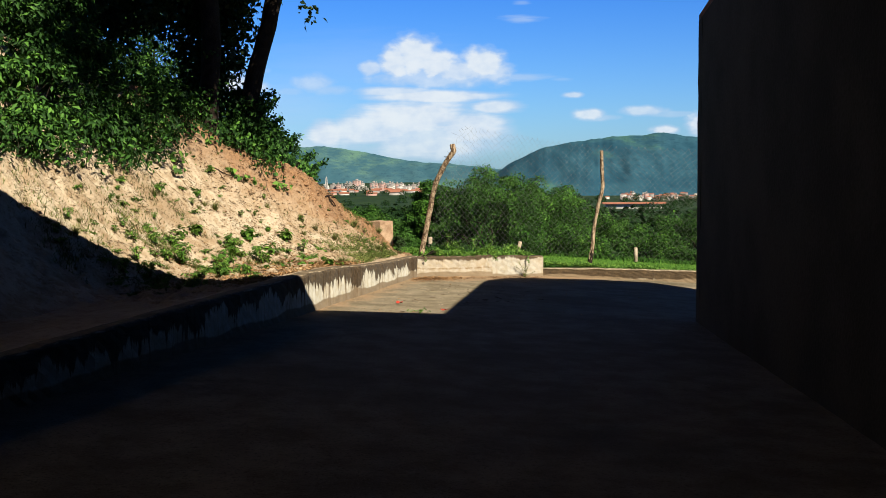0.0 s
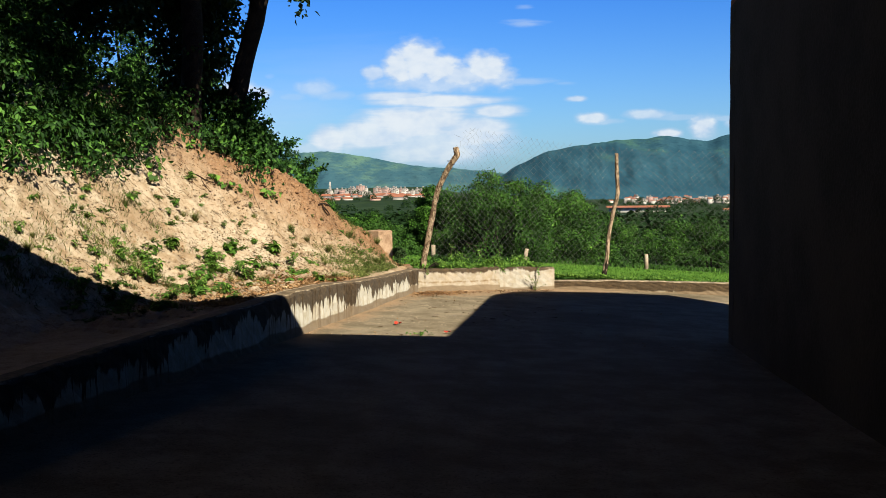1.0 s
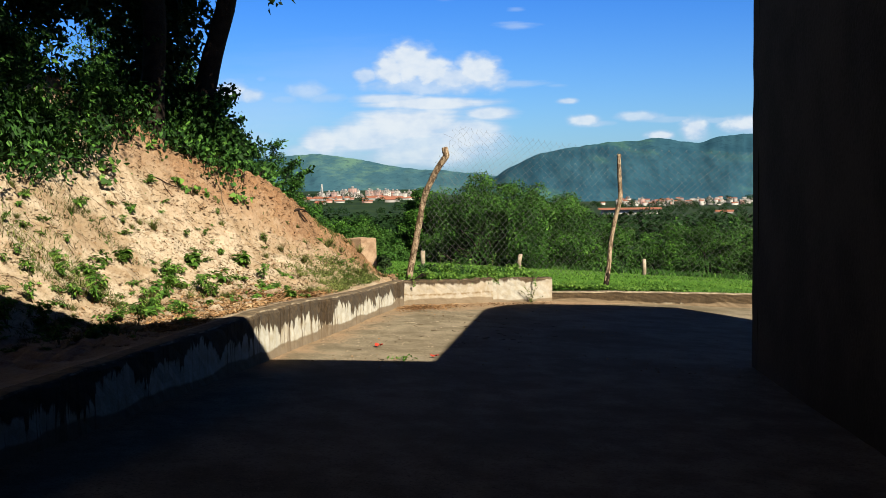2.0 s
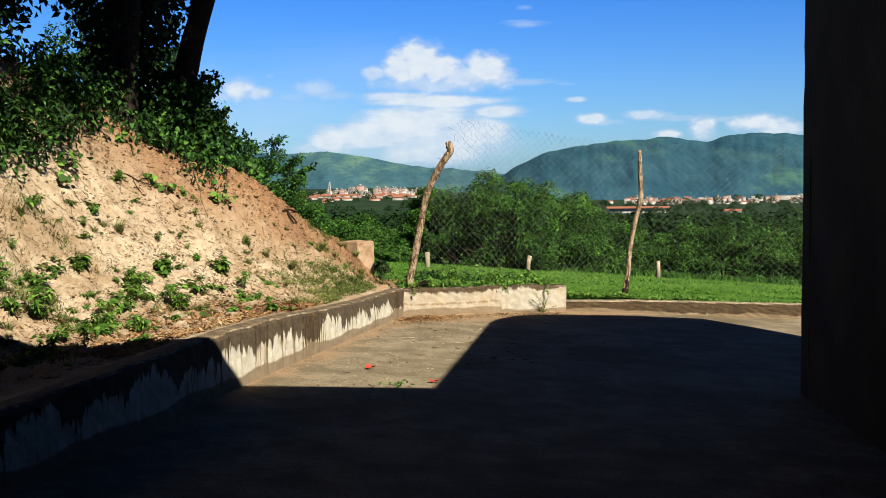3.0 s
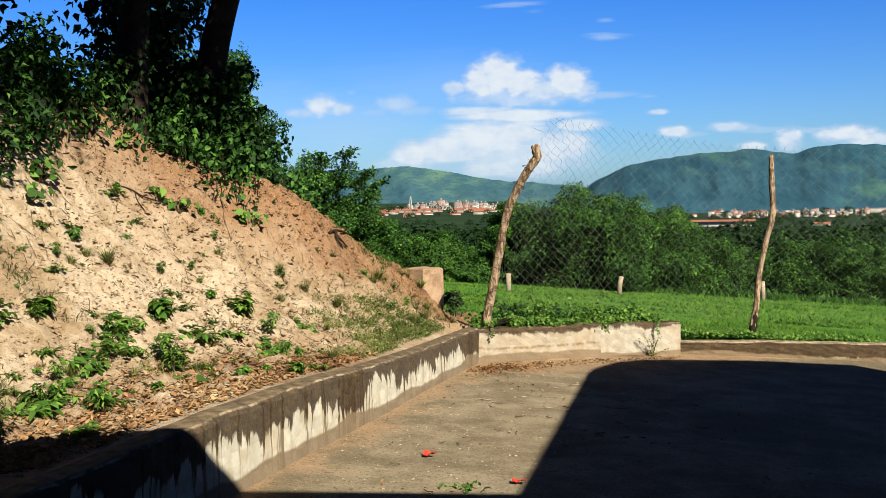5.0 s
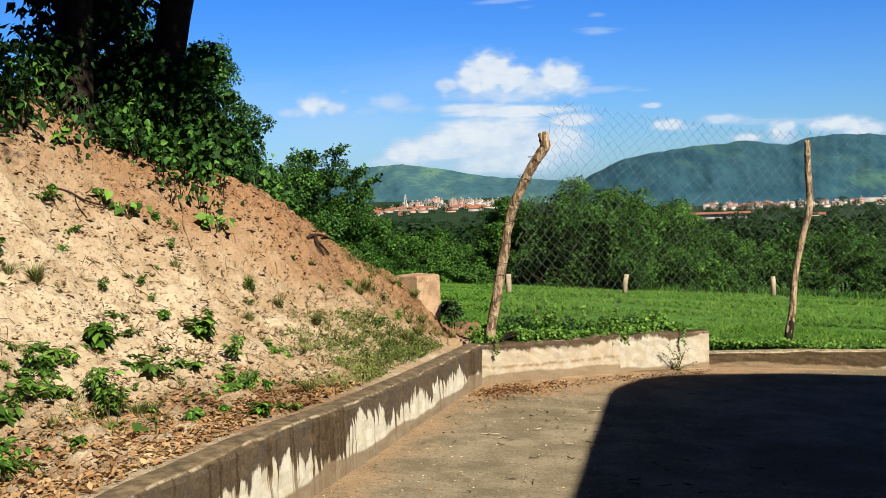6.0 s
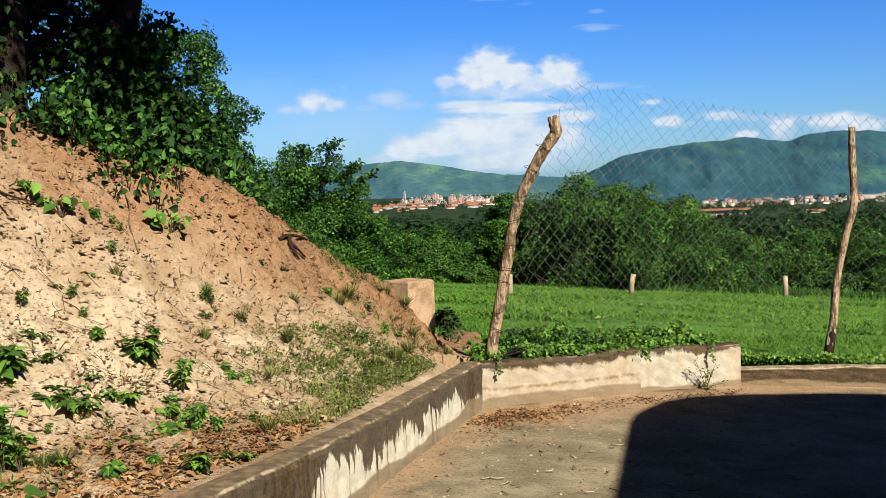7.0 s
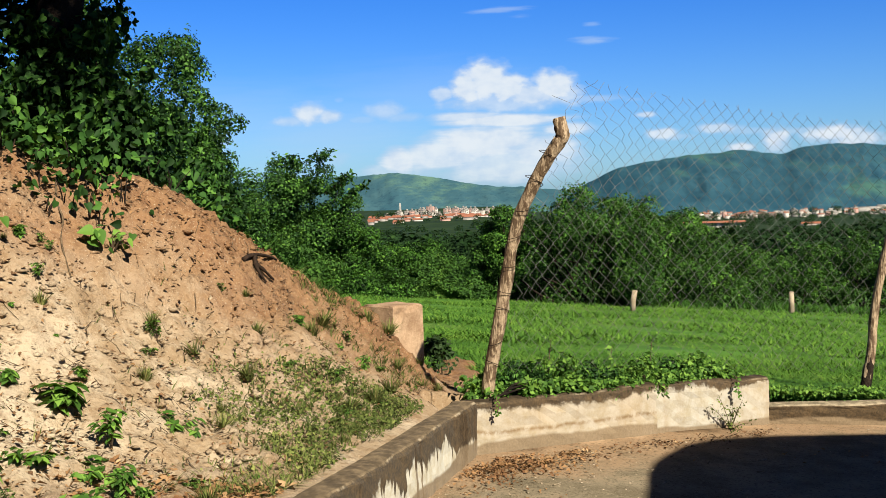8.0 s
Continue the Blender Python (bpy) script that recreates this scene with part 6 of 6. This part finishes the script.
# ---- the valley: woods, town, mountains ----
def build_valley():
    rng = np.random.default_rng(71)
    cs, rs = [], []
    while len(cs) < 850:
        y = math.exp(rng.uniform(math.log(150), math.log(2560)))
        u = rng.uniform(-.25, .34)
        open_strip = (-.25 < u < -.03 and y > 1700 and rng.random() < .55) or (.06 < u < .2 and 760 < y < 960)
        if open_strip:
            continue
        r = rng.uniform(2.5, 5.0) * (1 + y / 1800)
        if y < 170 or (y < 1200 and (float(meadow_z(u * y, y)) + 1.5 * r - 1.6) / y > -.0345):
            continue
        cs.append((u * y, y, float(meadow_z(u * y, y)) + r * .4))
        rs.append(r)
    cs, rs = np.array(cs), np.array(rs)
    per = 150
    n = len(cs) * per
    d = rng.normal(size=(n, 3))
    d[:, 2] = np.abs(d[:, 2]) * 1.1
    d = unit(d)
    i = np.repeat(np.arange(len(cs)), per)
    at = cs[i] + d * (rs[i] * rng.uniform(.65, 1.1, n))[:, None]
    face = facing_of(rng, d, .8, .4, .5)
    size = rs[i] * .24
    f0 = unit(face)
    a = rng.normal(size=(n, 3))
    a = unit(a - (a * f0).sum(1)[:, None] * f0)
    b = np.cross(f0, a)
    l = size[:, None]
    v = np.stack([at - a * l * .5, at + b * l * .4, at + a * l * .5, at - b * l * .4], 1)
    t = np.array([(0, 1, 2), (0, 2, 3)])
    solid("far_woods", v.reshape(-1, 3), (np.arange(n)[:, None, None] * 4 + t[None]).reshape(-1, 3), WOODS, None, "dark green woods spread over the valley floor", False, "stuff", "woods")


def house_block(name, label, x, y, z, w, d, h, body, roof, floors=0, gable=True):
    """A far house or tower: body, roof and, on tall ones, a window band to each storey."""
    ob = thing(name, (x, y, z), label, "building", "buildings of the far town")
    v, f = box(x - w / 2, y - d / 2, z - 12, x + w / 2, y + d / 2, z + h)
    solid("body", v, f, body, ob)
    e = 0.06 * w
    if gable:
        r = h + 0.16 * d
        v = [(x - w / 2 - e, y - d / 2 - e, z + h), (x + w / 2 + e, y - d / 2 - e, z + h), (x + w / 2 + e, y + d / 2 + e, z + h), (x - w / 2 - e, y + d / 2 + e, z + h), (x - w / 2 - e, y, z + r), (x + w / 2 + e, y, z + r)]
        solid("roof", v, [(0, 1, 5, 4), (2, 3, 4, 5), (0, 4, 3), (1, 2, 5), (3, 2, 1, 0)], roof, ob)
    else:
        v, f = joined([box(x - w / 2 - .3, y - d / 2 - .3, z + h, x + w / 2 + .3, y + d / 2 + .3, z + h + 1.0), box(x - w * .16, y - d * .2, z + h + 1, x + w * .16, y + d * .2, z + h + 4.5)])
        solid("roof", v, f, roof, ob)
    for k in range(floors):
        zz = z + h * (k + .35) / floors
        for s in range(3):
            xa = x - w / 2 + w * (.07 + .31 * s)
            v, f = box(xa, y - d / 2 - .25, zz, xa + w * .24, y - d / 2 + .1, zz + h / floors * .42)
            solid("window", v, f, GLASS_DARK, ob)
    return ob


def build_town():
    rng = np.random.default_rng(81)
    Y = 2500.0
    for u, top, w, mat in [(-.121, -.0160, 28, PINK), (-.106, -.0180, 25, PINK), (-.0985, -.0180, 22, PINK), (-.150, -.0205, 26, WHITE), (-.138, -.0215, 22, PINK), (-.131, -.022, 26, GREY), (-.113, -.0225, 20, WHITE), (-.160, -.0225, 20, GREY), (-.090, -.0232, 20, GREY), (-.144, -.022, 18, WHITE)]:
        x = u * Y
        ground_z = float(meadow_z(x, Y))
        house_block("apartment_tower", "far pink-walled apartment tower" if mat is PINK else "far pale concrete apartment block", x, Y, ground_z, w * .62, 18, 1.6 + top * Y - ground_z, mat, GREY, 9, False)
    mast = thing("radio_mast", (-.146 * Y, Y - 40, float(meadow_z(0, Y))), "thin white lattice mast over the town", "mast")
    g, x, y = float(meadow_z(0, Y)), -.146 * Y, Y - 40
    pieces = [tube([(x + sx * 5, y + sy * 5, g), (x + sx * .8, y + sy * .8, g + 50)], [1.1, .5], 4) for sx, sy in ((-1, -1), (1, -1), (0, 1))]
    pieces += [tube([(x - 4.6 + .07 * k, y, g + k), (x + 4.6 - .07 * k, y, g + k + 5)], [.5, .5], 4) for k in range(4, 46, 8)]
    v, f = joined(pieces)
    solid("lattice", v, f, WHITE, mast)
    for k in range(60):
        y = rng.uniform(1750, 2420)
        x = rng.uniform(-.175, -.06) * y
        house_block("town_house", "far low house with a red tiled roof", x, y, float(meadow_z(x, y)), rng.uniform(6, 17), rng.uniform(10, 16), rng.uniform(2.2, 4.5), (GREY, PINK, WHITE, GREY)[k % 4], TILE)
    for k in range(46):
        y = rng.uniform(2380, 2560)
        x = rng.uniform(-.158, -.062) * y
        house_block("town_house", "far small block of flats in the town", x, y, float(meadow_z(x, y)) + rng.uniform(0, 5), rng.uniform(6, 13), 10, rng.uniform(6, 13), (WHITE, PINK, WHITE, GREY)[k % 4], GREY, 3, False)
    for k in range(150):
        y = rng.uniform(2100, 2600)
        spot = rng.choice([.118, .140, .152, .172, .19, .23, .27, .31])
        x = (spot + rng.normal(0, .012)) * y
        tall = k % 9 == 0
        house_block("town_house", "far pale house at the foot of the mountain", x, y, float(meadow_z(x, y)) + rng.uniform(-1, 7), rng.uniform(5, 12), 10, rng.uniform(5, 8) if tall else rng.uniform(2.2, 4.0), (GREY, PINK, WHITE, WHITE, GREY)[k % 5], TILE if k % 2 == 0 else GREY, 0, not tall)
    for u0, u1, v0, y in [(.108, .145, -.0505, 880), (.138, .172, -.0545, 860), (.176, .190, -.0505, 870), (.100, .150, -.037, 1500), (.20, .215, -.040, 1500)]:
        x, w = (u0 + u1) / 2 * y, (u1 - u0) * y
        house_block("long_shed", "long low shed with a red roof in the valley", x, y, 1.6 + v0 * y - 3.2, w, 14, 2.4, WHITE, TILE)
    for u0, u1, v0, y in [(.262, .33, -.0325, 2300), (.245, .30, -.0285, 2550)]:
        x, w = (u0 + u1) / 2 * y, (u1 - u0) * y
        house_block("long_shed", "long white factory hall in the valley", x, y, 1.6 + v0 * y - 8, w, 30, 9, WHITE, WHITE, 0, False)


def build_mountains():
    def ridge(name, label, us, crest, y0, y1, base, mat, seed, rough):
        nu, nv = 420, 60
        u = np.linspace(us[0], us[-1], nu)
        top = np.interp(u, us, crest)
        top = top + rough * np.array([noise.fractal((q * 42, seed, 0), 0.8, 2.0, 8) for q in u])
        s = np.linspace(0, 1, nv)
        V = np.zeros((nu, nv, 3))
        for i in range(nu):
            for j in range(nv):
                y = y0 + (y1 - y0) * s[j]
                spur = noise.fractal((u[i] * 30 + .6 * s[j], s[j] * 1.1, seed), 1.1, 2.1, 4)
                rise = s[j] ** 0.8
                z = base + (1.6 + top[i] * y1 - base) * rise + spur * 20 * (1 - s[j]) ** 0.8 * min(1.0, s[j] * 4)
                V[i, j] = (u[i] * y, y, z)
        solid(name, V, grid_faces(nu, nv), mat, None, label, True, "structure", "mountain")
    ridge("mountain_far", "far green mountain ridge tinted with blue haze", [-.62, -.40, -.28, -.21, -.185, -.160, -.133, -.10, -.077, -.05, -.022, .02, .08, .3], [.012, .016, .010, .0135, .0128, .0150, .0134, .0065, .0020, -.0005, -.0030, -.008, -.014, -.02], 3300, 4500, -82, HILL_FAR, 2.0, .0019)
    ridge("mountain_near", "high forested mountain with green clearings, tinted with haze", [-.03, .0, .013, .030, .047, .075, .106, .130, .147, .165, .190, .205, .225, .271, .33, .42, .60], [-.034, -.012, -.0030, .0060, .0130, .0180, .0212, .0232, .0250, .0222, .0208, .0250, .0278, .0250, .022, .026, .02], 2650, 3900, -80, HILL_NEAR, 7.0, .0015)


build_ground()
build_paving()
build_bank()
build_walls()
build_house()
build_mountains()
build_valley()
build_town()
build_hedges()
build_tree()
build_crest()
build_fence()
build_block()
build_weeds()
build_broad_weeds()
build_grass()
build_creeping_weeds()
build_litter()
build_roots()
